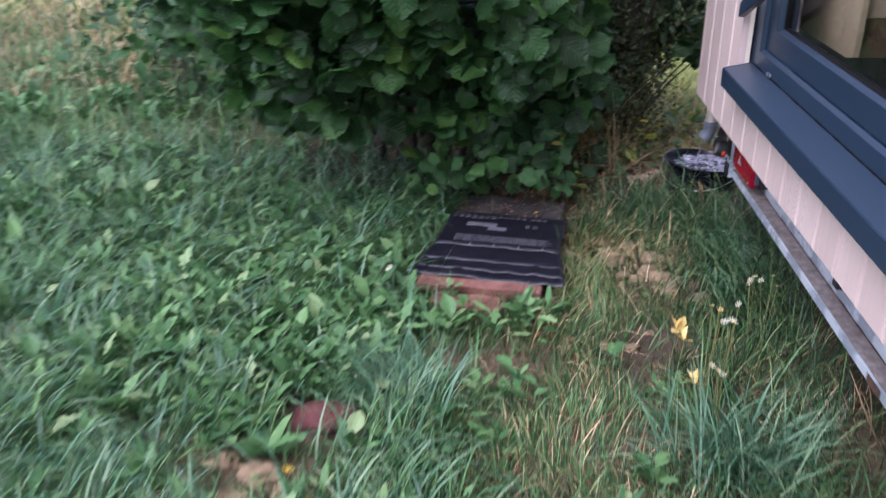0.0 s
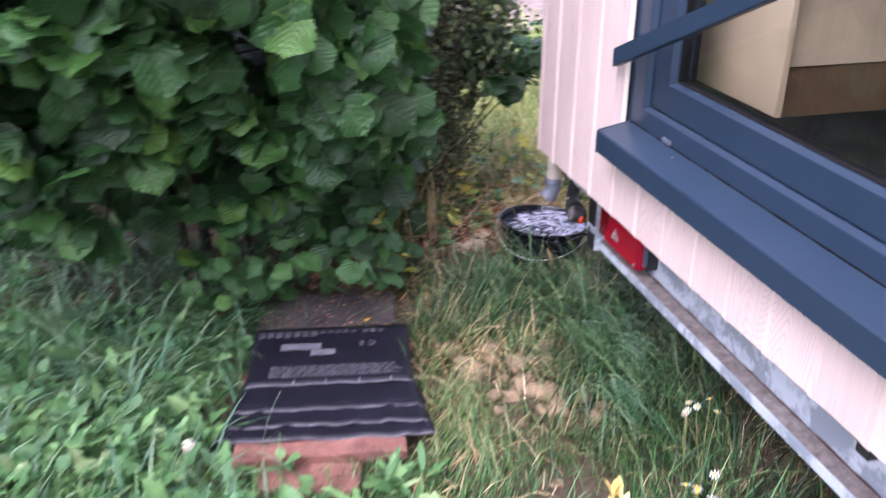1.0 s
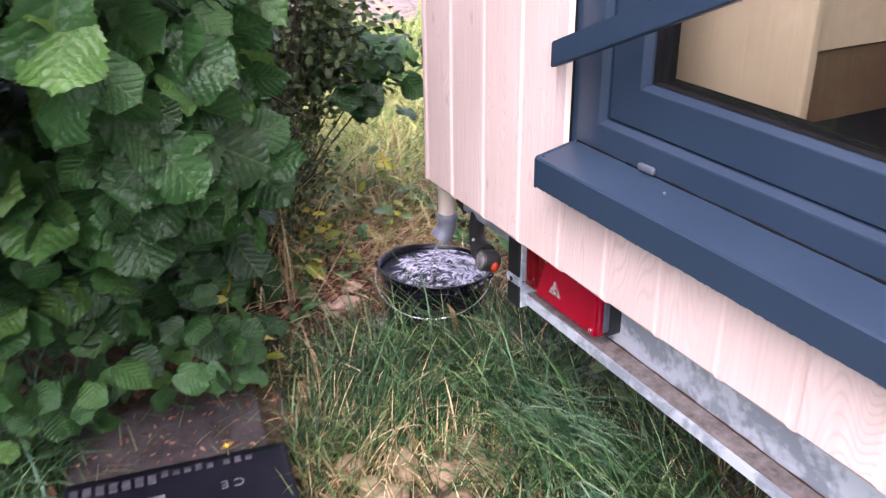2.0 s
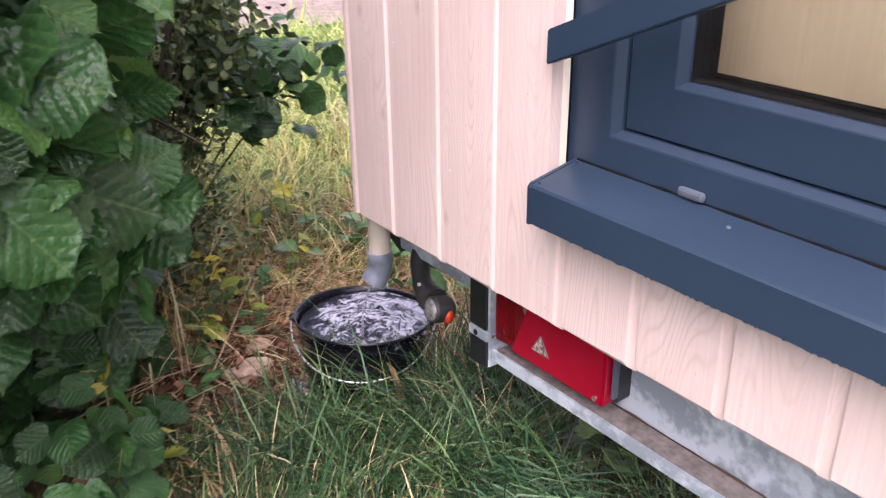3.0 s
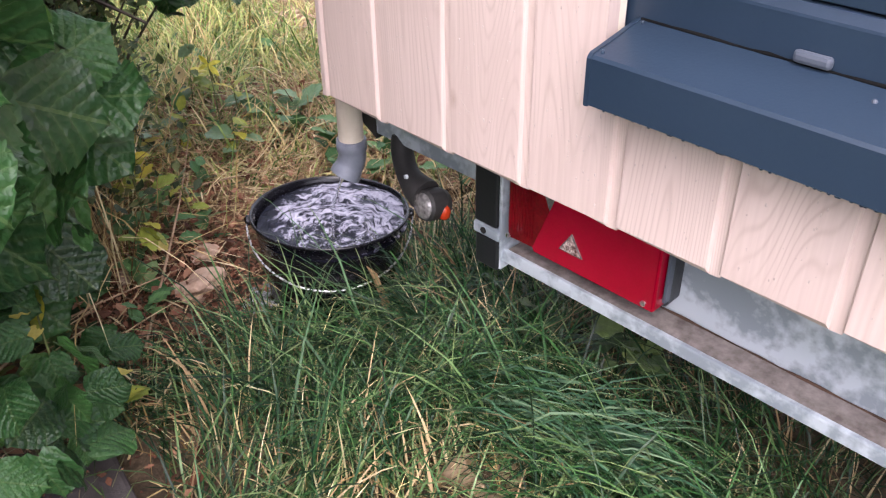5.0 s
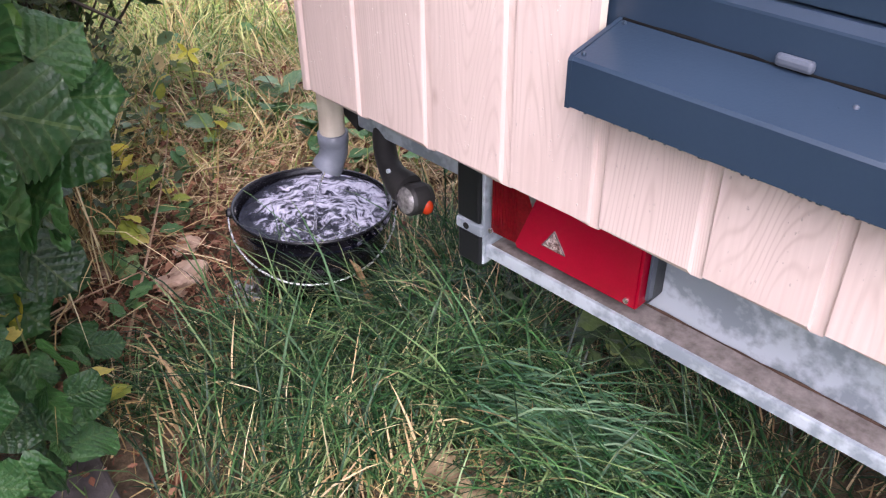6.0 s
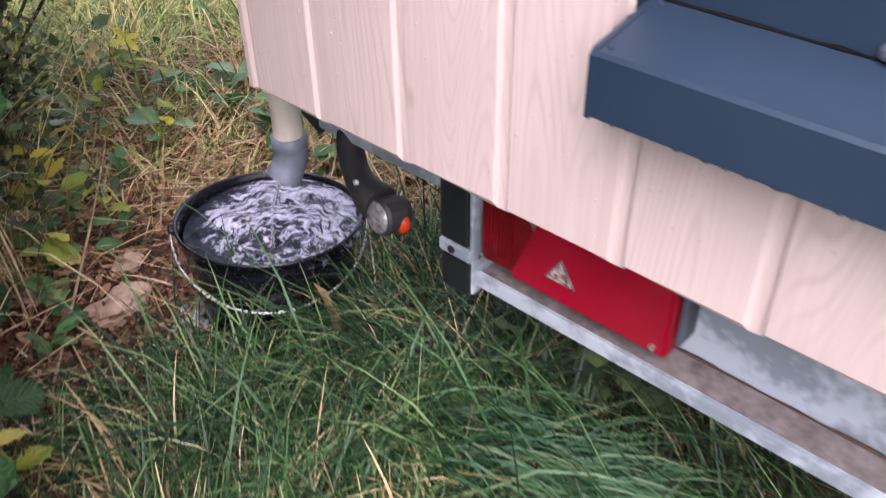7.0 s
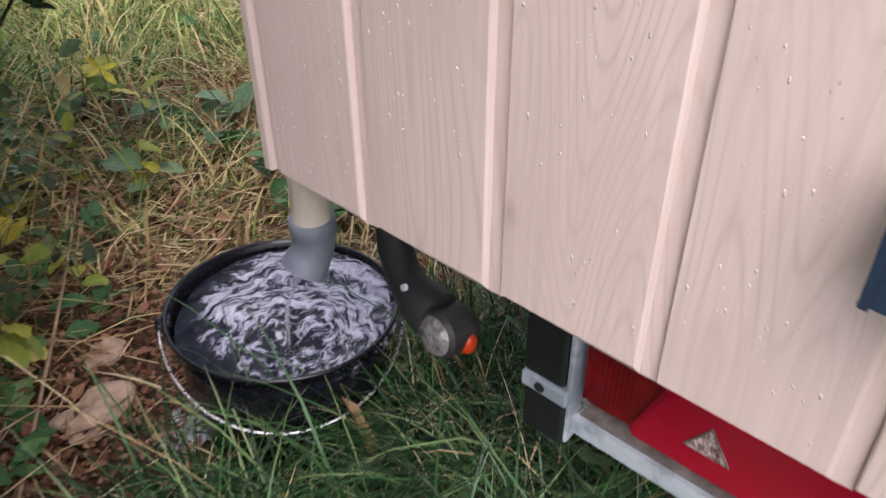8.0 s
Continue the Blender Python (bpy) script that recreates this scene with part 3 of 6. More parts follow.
def hazel_template(stations, across, seed):
    """A hazel leaf: heart-shaped foot, drawn-out tip, doubly toothed edge and deep pleats between the side veins."""
    r = np.random.default_rng(seed)
    t = np.linspace(0, 1, stations + 1)
    t = 0.6 * t + 0.4 * (0.5 - 0.5 * np.cos(np.pi * t))
    w = r.uniform(0.46, 0.54) * (1 - np.abs((t - 0.48) / 0.54) ** 2.6).clip(0, 1) ** 0.55
    w = w * np.where(t > 0.78, 1 - 0.62 * ((t - 0.78) / 0.22) ** 1.1, 1)
    w[0], w[-1] = 0.12, 0.004
    u = np.linspace(-1, 1, across + 1)
    u = np.sign(u) * np.abs(u) ** 0.85
    tt, uu = np.meshgrid(t, u, indexing="ij")
    ww = np.repeat(w[:, None], across + 1, 1)
    tooth = 0.032 * (-1.0) ** np.arange(stations + 1) + 0.035 * np.sin(2 * np.pi * 7.5 * t)
    rim = np.abs(uu) > 0.99
    x = uu * ww * np.where(rim, 1 + tooth[:, None] + r.normal(0, 0.025, uu.shape), 1)
    y = tt + 0.09 * np.clip((tt - 0.86) / 0.14, 0, 1) ** 2 * (1 - np.abs(uu)) - 0.13 * np.abs(uu) * np.clip(0.32 - tt, 0, 1) / 0.32
    fold, droop, roll = r.uniform(-0.15, 0.30), r.uniform(0.0, 0.55), r.uniform(0.0, 0.5)
    z = fold * np.abs(x) - 0.6 * droop * tt ** 2 - roll * x * x + 0.075 * np.sin(r.uniform(0, 6) + 9 * tt + 2.0 * np.sign(uu)) * uu ** 2
    way = tt - 0.45 * np.abs(uu) * ww / max(w)
    z = z + (0.034 if stations > 30 else 0.026) * np.abs(np.sin(np.pi * 6.0 * way)) * np.clip(1.2 - np.abs(uu), 0, 1) * np.clip(4 * np.abs(uu), 0, 1) + r.normal(0, 0.005, uu.shape)
    v = np.stack([x, y, z], -1).reshape(-1, 3)
    c = across + 1
    f = np.array([[i * c + j, i * c + j + 1, (i + 1) * c + j + 1, (i + 1) * c + j] for i in range(stations) for j in range(across)])
    return v, f, np.stack([0.5 + 0.5 * uu * ww / max(w), tt], -1).reshape(-1, 2)


def turns_from(forward, up):
    """Rotation matrices whose y is forward and whose z is nearest to up; (n, 3) each."""
    y = forward / np.linalg.norm(forward, axis=1, keepdims=True)
    z = up - (up * y).sum(1, keepdims=True) * y
    z /= np.linalg.norm(z, axis=1, keepdims=True) + 1e-9
    x = np.cross(y, z)
    return np.stack([x, y, z], 2)


def blades(places, length, width, lean, heading, droop, twist=0.0):
    """Grass blades as bent tapering strips of four steps; all arguments one per blade."""
    n = len(places)
    s = np.array([0, 0.3, 0.6, 0.85, 1.0])
    half = np.array([0.8, 1.0, 0.8, 0.45, 0.06]) * 0.5
    ang = lean[:, None] + droop[:, None] * s[None] ** 1.5
    step = np.diff(s, prepend=0)[None] * length[:, None]
    out = np.cumsum(np.sin(ang) * step, 1)
    up = np.cumsum(np.cos(ang) * step, 1)
    dx, dy = np.cos(heading)[:, None], np.sin(heading)[:, None]
    mid = np.stack([out * dx, out * dy, up], -1) + places[:, None, :]
    side_angle = heading + np.pi / 2 + twist
    side = np.stack([np.cos(side_angle), np.sin(side_angle), np.zeros(n)], -1)[:, None, :] * (half[None, :, None] * width[:, None, None])
    v = np.stack([mid - side, mid + side], 2).reshape(-1, 3)
    f = np.array([[2 * i, 2 * i + 1, 2 * i + 3, 2 * i + 2] for i in range(4)])
    faces = (f[None] + (np.arange(n) * 10)[:, None, None]).reshape(-1, 4)
    uv = np.tile(np.stack([np.tile([0.0, 1.0], 5), np.repeat(s, 2)], -1), (n, 1))
    return v, faces, uv


def ground_height(x, y):
    """Small swells of the ground, flat about the house and the paving."""
    return 0.018 * np.sin(1.7 * x + 0.4) * np.cos(1.3 * y + 0.8) + 0.010 * np.sin(4.1 * x + 2.2 * y)


# ---- ground ----
def ground_sheet():
    near = np.arange(-3.0, 7.0, 0.06)
    far = np.array([1.5, 4, 9, 20, 50, 120, 300])
    xs = np.concatenate([-3 - far[::-1], near[near < 3.5], 3.5 + far])
    ys = np.concatenate([-3 - far[::-1], near, 7 + far])
    gx, gy = np.meshgrid(xs, ys, indexing="ij")
    gz = ground_height(gx, gy) * (np.hypot(gx, gy - 2) < 12)
    gz += 0.006 * rng.normal(size=gx.shape) * (np.hypot(gx, gy - 2) < 6)
    v = np.stack([gx, gy, gz], -1).reshape(-1, 3)
    c = len(ys)
    i, j = np.meshgrid(np.arange(len(xs) - 1), np.arange(c - 1), indexing="ij")
    a = (i * c + j).ravel()
    f = np.stack([a, a + c, a + c + 1, a + 1], -1)
    return tagged(new("ground", mesh_from("ground", v, f, v[:, :2] * 0.1, SOIL)), "brown garden soil with thin grass cover", "ground", kind="structure")


ground_sheet()

# ---- the small house on its trailer ----
WALL, EDGE, FOOT, PITCH, TOP = 0.785, 3.552, 0.54, 0.1508, 3.2
Y_END, X_BACK = -2.6, 3.1
WIN_Y1, WIN_Y0, WIN_Z0, WIN_Z1 = 2.987, 0.95, 0.785, 2.1
house = thing("tiny_house", ((WALL + X_BACK) / 2, (EDGE + Y_END) / 2, FOOT), "small timber house clad in pale pinkish vertical boards, on a trailer", "house")


def board_outline(y0, y1, groove=True):
    """Outline across a board: proud face, slanted edge and sunk tongue towards smaller y."""
    face, back, sunk = 0.0, 0.022, 0.0060
    out = [(back, y1), (face + 0.002, y1), (face, y1 - 0.002), (face, y0 + 0.0032), (face + 0.0010, y0 + 0.0020), (sunk, y0)]
    if groove:
        out += [(sunk + 0.0008, y0 - PITCH + 0.1362), (back, y0 - PITCH + 0.1362)]
    else:
        out += [(back, y0)]
    return out


def clad(bm):
    """A board's mesh, with its slanted edge in a material with fainter grain lines."""
    bm.normal_update()
    for f in bm.faces:
        f.material_index = int(f.normal.y < -0.3 and f.normal.x < -0.1)
    me = bpy.data.meshes.new("board")
    bm.to_mesh(me)
    bm.free()
    me.materials.append(CLADDING)
    me.materials.append(BEVEL)
    return me


def board_mesh(width, height, groove=True):
    bm = prism(board_outline(0.0, width, groove), "z", 0.0, height)
    low = [v for v in bm.verts if v.co.z < 0.001 and v.co.x < 0.001]
    for v in low:
        v.co.z += 0.002
    for v in bm.verts:
        if v.co.z < 0.003 and v.co.y < 0.0005:
            v.co.z -= 0.007
    return clad(bm)


def notched_board(cut, beyond):
    """A board cut away at a window's side: full height beyond the cut (or before it), short on the other side."""
    tongue = [(0.0068, 0.1362 - PITCH), (0.022, 0.1362 - PITCH)]
    high, low = [(0.022, 0.135), (0.002, 0.135), (0.0, 0.133), (0.0, cut), (0.022, cut)], [(0.022, cut), (0.0, cut), (0.0, 0.0032), (0.0010, 0.0020), (0.0060, 0.0)] + tongue
    bm = prism(high, "z", 0.0, WIN_Z1 - FOOT - 0.001 if beyond else 0.205)
    prism(low, "z", 0.0, 0.205 if beyond else WIN_Z1 - FOOT - 0.001, bm)
    for v in bm.verts:
        if v.co.z < 0.003 and v.co.y < 0.0005:
            v.co.z -= 0.007
    return clad(bm)


def put_board(me, y, z):
    ob = new("board", me)
    ob.location = (WALL, y, z)
    under(ob, house)


# boards from the corner along the long wall; under and over the window they are cut short
FIRST = board_mesh(0.1195, TOP - FOOT)
FULL, BELOW, ABOVE = board_mesh(0.135, TOP - FOOT), board_mesh(0.135, 0.205), board_mesh(0.135, TOP - WIN_Z1)
k = 0
while 3.406 - PITCH * k > Y_END + 0.15:
    y = 3.406 - PITCH * k
    if y + 0.127 < WIN_Y0 - 0.02 or y > WIN_Y1:
        put_board(FULL if k else FIRST, y, FOOT)
    elif y < WIN_Y1 < y + 0.13 or y < WIN_Y0 < y + 0.13:
        put_board(notched_board(2.980 - y, True) if y > 2 else notched_board(WIN_Y0 - 0.006 - y, False), y, FOOT)
        put_board(ABOVE, y, WIN_Z1)
    else:
        put_board(BELOW, y, FOOT)
        put_board(ABOVE, y, WIN_Z1)
    k += 1
part("corner_board", prism([(WALL + 0.006, 3.5265), (WALL + 0.006, 3.537), (WALL + 0.001, 3.539), (WALL, 3.5402), (WALL, EDGE - 0.003), (WALL + 0.003, EDGE), (WALL + 0.045, EDGE), (WALL + 0.045, 3.5265)], "z", FOOT - 0.002, TOP), CLADDING, house)
shell = bmesh.new()
box(WALL + 0.0225, WALL + 0.06, WIN_Y1 + 0.001, EDGE - 0.004, FOOT + 0.012, TOP, 0, shell)
box(WALL + 0.0225, WALL + 0.06, Y_END, WIN_Y0, FOOT + 0.012, TOP, 0, shell)
box(WALL + 0.0225, WALL + 0.06, WIN_Y0, WIN_Y1 + 0.001, FOOT + 0.012, WIN_Z0 - 0.02, 0, shell)
box(WALL + 0.0225, WALL + 0.06, WIN_Y0, WIN_Y1 + 0.001, WIN_Z1, TOP, 0, shell)
part("wall_panel", shell, FELT, house)
part("end_wall", box(WALL + 0.0605, X_BACK, EDGE - 0.06, EDGE - 0.003, FOOT, TOP), CLADDING, house)
part("end_wall", box(WALL + 0.0605, X_BACK, Y_END, Y_END + 0.06, FOOT, TOP), CLADDING, house)
part("back_wall", box(X_BACK - 0.06, X_BACK, Y_END + 0.061, EDGE - 0.061, FOOT, TOP), CLADDING, house)
part("house_floor", box(WALL + 0.061, X_BACK - 0.061, Y_END + 0.061, EDGE - 0.061, FOOT + 0.03, FOOT + 0.16), FELT, house)
part("roof", box(WALL - 0.1, X_BACK + 0.1, Y_END - 0.1, EDGE + 0.1, TOP + 0.002, TOP + 0.12, 0.01), COATED, house)


def ring(stations, into=None):
    """A mitred frame round the window; stations of inset along y, inset along z, and x."""
    bm = into or bmesh.new()
    loops = []
    for dy, dz, x in stations:
        a, b, c, d = WIN_Y1 - dy, WIN_Y0 + dy, WIN_Z0 + dz, WIN_Z1 - dz
        loops.append([bm.verts.new(p) for p in ((x, a, c), (x, b, c), (x, b, d), (x, a, d))])
    for p, q in zip(loops, loops[1:]):
        for i in range(4):
            bm.faces.new((p[i], p[(i + 1) % 4], q[(i + 1) % 4], q[i]))
    bmesh.ops.recalc_face_normals(bm, faces=bm.faces)
    return bm


window = part("window", ring([(0, 0, 0.90), (0, 0, 0.832), (0.002, 0.002, 0.83), (0.080, 0.062, 0.83), (0.083, 0.065, 0.831), (0.092, 0.073, 0.843), (0.0925, 0.0735, 0.90), (0, 0, 0.90)]), COATED, house, "blue-grey coated metal window frame")
part("sash", ring([(0.0955, 0.0765, 0.90), (0.0955, 0.0765, 0.847), (0.097, 0.078, 0.846), (0.173, 0.147, 0.846), (0.175, 0.149, 0.847), (0.182, 0.156, 0.862), (0.1825, 0.1565, 0.90), (0.0955, 0.0765, 0.90)]), COATED, window)
part("gasket", ring([(0.183, 0.157, 0.905), (0.183, 0.157, 0.866), (0.1845, 0.1585, 0.868), (0.186, 0.160, 0.8755), (0.186, 0.160, 0.905)]), MATTBLACK, window)
pane = part("pane", box(0.876, 0.882, WIN_Y0 + 0.1845, WIN_Y1 - 0.1845, WIN_Z0 + 0.1585, WIN_Z1 - 0.1585), PANE, window, "clear window glass")
pane.visible_shadow = False
part("inner_lining", ring([(0.1865, 0.1605, 0.8975), (0.188, 0.162, 0.899), (0.188, 0.162, 0.915), (0.18, 0.15, 0.917), (0.15, 0.12, 0.917)]), MATTBLACK, window)
sill = prism([(0.831, 0.794), (0.826, 0.800), (0.738, 0.782), (0.735, 0.778), (0.735, 0.722), (0.738, 0.720), (0.741, 0.722), (0.741, 0.772), (0.831, 0.788)], "y", WIN_Y0 - 0.02, 2.962)
sill = part("sill", sill, COATED, window, "sloping blue-grey coated metal sill with water drops")
cap = prism([(0.829, 0.8015), (0.739, 0.7835), (0.7342, 0.778), (0.7342, 0.720), (0.742, 0.720), (0.829, 0.770)], "y", 2.9622, 2.9680)
part("end_cap", cap, COATED, sill)
grime = random.Random(5)
seam = [(0.8275, 2.962 - 0.02 * i, 0.8005 + grime.uniform(-0.0004, 0.0006)) for i in range(101)]
part("sealant_joint", tube(seam, [grime.uniform(0.0012, 0.0030) for i in seam], 6), MATTBLACK, window, "dark grimy sealant joint behind the sill", smooth=True)
part("drain_cover", box(0.8185, 0.8297, 2.731, 2.773, 0.8025, 0.8165, 0.0048), DULLGREY, window, "small grey plastic drain cover")
for x, z in ((0.820, 0.8005), (0.7455, 0.7855)):
    part("rivet", lathe([(0.0, 0.0022), (0.0018, 0.0018), (0.0026, 0.0004), (0.0026, -0.002)], (x, 2.955, z), 10), COATED, sill, smooth=True)
part("screw", lathe([(0.0, 0.0025), (0.002, 0.002), (0.003, 0.0005), (0.003, -0.002)], (0.80, 2.675, 0.7955), 10), DULLGREY, window, smooth=True)
part("reveal", box(WALL + 0.0222, 0.8215, 2.9800, 2.9885, WIN_Z0, WIN_Z1, 0.0008), BAREWOOD, window, "pale bare wooden reveal")
part("side_gap", box(0.8218, 0.8299, 2.9868, 2.9885, WIN_Z0, WIN_Z1), FELT, window)
# the slanting bar over the window, along a rise of about two in five
rise = bmesh.new()
corners = [(0.764, 0.948), (0.786, 0.948), (0.786, 0.996), (0.764, 0.996)]
ends = [[rise.verts.new((x, y, z + dz)) for x, z in corners] for y, dz in ((2.972, 0.0), (1.60, 0.575))]
for i in range(4):
    rise.faces.new((ends[0][i], ends[0][(i + 1) % 4], ends[1][(i + 1) % 4], ends[1][i]))
rise.faces.new(ends[0][::-1])
rise.faces.new(ends[1])
bmesh.ops.recalc_face_normals(rise, faces=rise.faces)
bmesh.ops.bevel(rise, geom=rise.edges[:], offset=0.002, segments=2, affect="EDGES")
part("slanting_bar", rise, COATED, window, "slanting blue-grey box bar across the window")

# ---- inside, seen through the pane ----
cupboard = thing("cupboard", (1.4, 3.0, 0.70), "light plywood cupboard with a dark brown lower side, inside the house", "cupboard")
part("front_panel", box(1.02, 1.038, 2.612, 3.48, 0.704, 2.2, 0.002), PLYWOOD, cupboard)
part("side_panel", box(1.0385, 2.4, 2.640, 2.658, 1.006, 2.2, 0.002), PLYWOOD, cupboard)
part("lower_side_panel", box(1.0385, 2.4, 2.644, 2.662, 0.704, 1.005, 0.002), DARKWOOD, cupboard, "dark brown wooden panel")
bench = thing("bench", (1.5, 1.8, 0.70), "dark low bench below the window, inside the house", "bench")
part("bench_top", box(0.95, 2.4, 0.9, 2.605, 0.86, 0.90, 0.004), MATTBLACK, bench)
part("bench_front", box(2.36, 2.39, 0.9, 2.605, 0.701, 0.859), DARKWOOD, bench)

# ---- trailer ----
trailer = thing("trailer", (0.93, 0.6, 0.0), "galvanised steel trailer chassis carrying the small house", "trailer")
part("side_beam", prism([(0.872, 0.334), (0.872, 0.316), (0.876, 0.312), (0.932, 0.312), (0.932, 0.53), (0.928, 0.53), (0.928, 0.336), (0.926, 0.3345), (0.880, 0.334), (0.879, 0.338), (0.873, 0.338)], "y", Y_END, 3.204), GALVANISED, trailer)
part("muddy_flange", box(0.8805, 0.926, Y_END + 0.01, 3.2, 0.3345, 0.3375), RUSTY, trailer, "brown muddy film on the steel flange")
rusty = random.Random(3)
streak = [(0.9255, 3.19 - 0.03 * i, 0.3375 + rusty.uniform(0, 0.0012)) for i in range(150)]
part("rust_line", tube(streak, [rusty.uniform(0.0008, 0.0032) for i in streak], 5), DARKRUST, trailer, "dark rusty dirt line where flange meets web", smooth=True)
part("rust_patch", box(0.8700, 0.8716, 1.715, 1.795, 0.3150, 0.3372, 0.0006), DARKRUST, trailer, "brown rust patch on the steel lip")
part("deck", box(0.80, 3.05, Y_END + 0.02, EDGE - 0.03, 0.531, 0.539), FELT, trailer)
part("rear_bar", box(0.897, 0.950, 3.266, 3.550, 0.424, 0.530, 0.004), GALVANISED, trailer)
part("lamp_mount", prism([(3.552, 0.412), (3.552, 0.529), (3.645, 0.529), (3.645, 0.462), (3.602, 0.440)], "x", 0.899, 0.925), RUBBER, trailer, "black rubber mount of the marker lamp")
part("side_beam", box(2.94, 2.99, Y_END, 3.2, 0.312, 0.530, 0.004), GALVANISED, trailer)
for y in (3.15, 1.2, -0.6, -2.4):
    part("cross_beam", box(0.9325, 2.939, y - 0.03, y + 0.03, 0.36, 0.53, 0.003), GALVANISED, trailer)
part("end_plate", box(0.866, 0.950, 3.2045, 3.2115, 0.300, 0.530, 0.002), GALVANISED, trailer)
part("end_cap", box(0.862, 0.920, 3.2125, 3.262, 0.378, 0.528, 0.004), BLACK, trailer, "black plastic end cap")
part("end_cap", box(0.860, 0.918, 3.208, 3.258, 0.298, 0.357, 0.004), BLACK, trailer, "black plastic end cap")
band = part("band", box(0.859, 0.918, 3.205, 3.262, 0.3575, 0.3775, 0.003), GALVANISED, trailer)
# solid dark disc standing in for the shade inside the bolt hole
part("dark_hole_disc", tube([(0.8575, 3.238, 0.368), (0.8625, 3.238, 0.368)], 0.006, 12), FELT, band)
for y in (1.62, -1.2):
    wheel = part("wheel", tube([(1.02, y - 0.9, 0.30), (1.03, y - 0.9, 0.30), (1.19, y - 0.9, 0.30), (1.20, y - 0.9, 0.30)], [0.27, 0.30, 0.30, 0.27], 32), RUBBER, trailer)

# tail lamp: housing, lenses, reflector
lamp = part("tail_lamp", box(0.892, 0.9395, 2.906, 3.198, 0.366, 0.505, 0.006), BLACK, trailer, "red trailer tail lamp in a black housing")
lens = prism([(3.134, 0.371), (2.912, 0.371), (2.908, 0.376), (2.908, 0.500), (3.088, 0.500), (3.094, 0.494), (3.138, 0.378)], "x", 0.862, 0.8915)
bmesh.ops.bevel(lens, geom=[e for e in lens.edges if e.verts[0].co.x < 0.863 and e.verts[1].co.x < 0.863], offset=0.004, segments=2, affect="EDGES")
part("red_lens", lens, RED, lamp)
dim = prism([(3.196, 0.369), (3.140, 0.371), (3.110, 0.440), (3.136, 0.500), (3.196, 0.500)], "x", 0.874, 0.8915)
dim = part("dark_lens", dim, DARKRED, lamp, "ribbed dark red lens")
for i in range(9):
    part("rib", box(0.8725, 0.8745, 3.145 + 0.0055 * i, 3.1475 + 0.0055 * i, 0.385, 0.495), DARKRED, dim)
part("reversing_lens", prism([(3.134, 0.500), (3.108, 0.441), (3.097, 0.468), (3.094, 0.500)], "x", 0.872, 0.8915), CLEAR, lamp, "clear reversing lens")
tri = part("triangle_reflector", prism([(3.082, 0.405), (3.037, 0.405), (3.0595, 0.440)], "x", 0.8598, 0.8618), CLEAR, lamp, "small clear triangular reflector")
part("reflector_face", prism([(3.0785, 0.4070), (3.0405, 0.4070), (3.0595, 0.4365)], "x", 0.8588, 0.8597), BRONZED, tri)
for y, z in ((2.925, 0.383), (3.186, 0.381)):
    part("lens_screw", tube([(0.859, y, z), (0.863, y, z)], 0.0045, 10), STEEL, lamp)
part("lamp_seal", box(0.8785, 0.8915, 2.9005, 2.9055, 0.385, 0.500, 0.001), DULLGREY, lamp)

# outline marker lamp on a bent rubber arm
marker = part("marker_lamp", tube(curve_points((0.925, 3.502, 0.462), (0.908, 3.502, 0.398), (0.875, 3.450, 0.372), (0.872, 3.390, 0.366), 14), [0.017, 0.018, 0.0195, 0.0205, 0.021, 0.021, 0.021, 0.021, 0.021, 0.022, 0.023, 0.025, 0.028, 0.030, 0.030], 16), RUBBER, trailer, "black rubber outline marker lamp on a bent arm", smooth=True)
face, away = Vector((0.849, 3.374, 0.361)), Vector((0.97, -0.08, -0.20)).normalized()
part("lamp_head", tube([face, face + away * 0.005, face + away * 0.036, face + away * 0.048, face + away * 0.053], [0.0255, 0.0285, 0.029, 0.024, 0.014], 22), RUBBER, marker, smooth=False)
part("clear_lens", tube([face - away * 0.007, face - away * 0.005, face - away * 0.0005], [0.011, 0.0195, 0.0240], 22), CLEAR, marker, "clear round lens", smooth=True)
part("orange_lens", lump(face + away * 0.022 + Vector((0.0065, -0.0225, -0.009)), (0.012, 0.0125, 0.017), 2.0, 2, 0.05), ORANGE, marker, "orange side lens", smooth=True)
part("rivet", tube([(0.857, 3.428, 0.395), (0.862, 3.427, 0.394)], 0.004, 8), GALVANISED, marker)

# black block under one board
part("stop_block", box(0.800, 0.835, 1.890, 1.925, 0.503, 0.5305, 0.003), BLACK, trailer, "small black rubber block")

# ---- waste pipe ----
pipe = thing("drain_pipe", (0.878, 3.60, 0.40), "cream plastic drain pipe with a grey elbow, under the house", "pipe")
part("pipe", tube([(0.870, 3.592, 0.80), (0.870, 3.592, 0.60), (0.870, 3.592, 0.40)], 0.0240, 24), CREAM, pipe, smooth=False)
elbow = tube([(0.870, 3.592, 0.4085), (0.870, 3.592, 0.4075), (0.870, 3.592, 0.388), (0.870, 3.592, 0.384)] + curve_points((0.870, 3.592, 0.381), (0.870, 3.592, 0.362), (0.862, 3.594, 0.352), (0.851, 3.597, 0.334), 8), [0.0255, 0.0290, 0.0290, 0.0265] + [0.0268] * 6 + [0.0285, 0.0295, 0.0295], 28)
part("elbow", elbow, GREY, pipe, "grey plastic elbow", smooth=True)
# dark disc over the closed elbow end, in place of a shaded hollow
part("dark_bore_disc", tube([(0.8518, 3.5968, 0.3352), (0.8508, 3.5971, 0.3335)], 0.0250, 24), FELT, pipe)

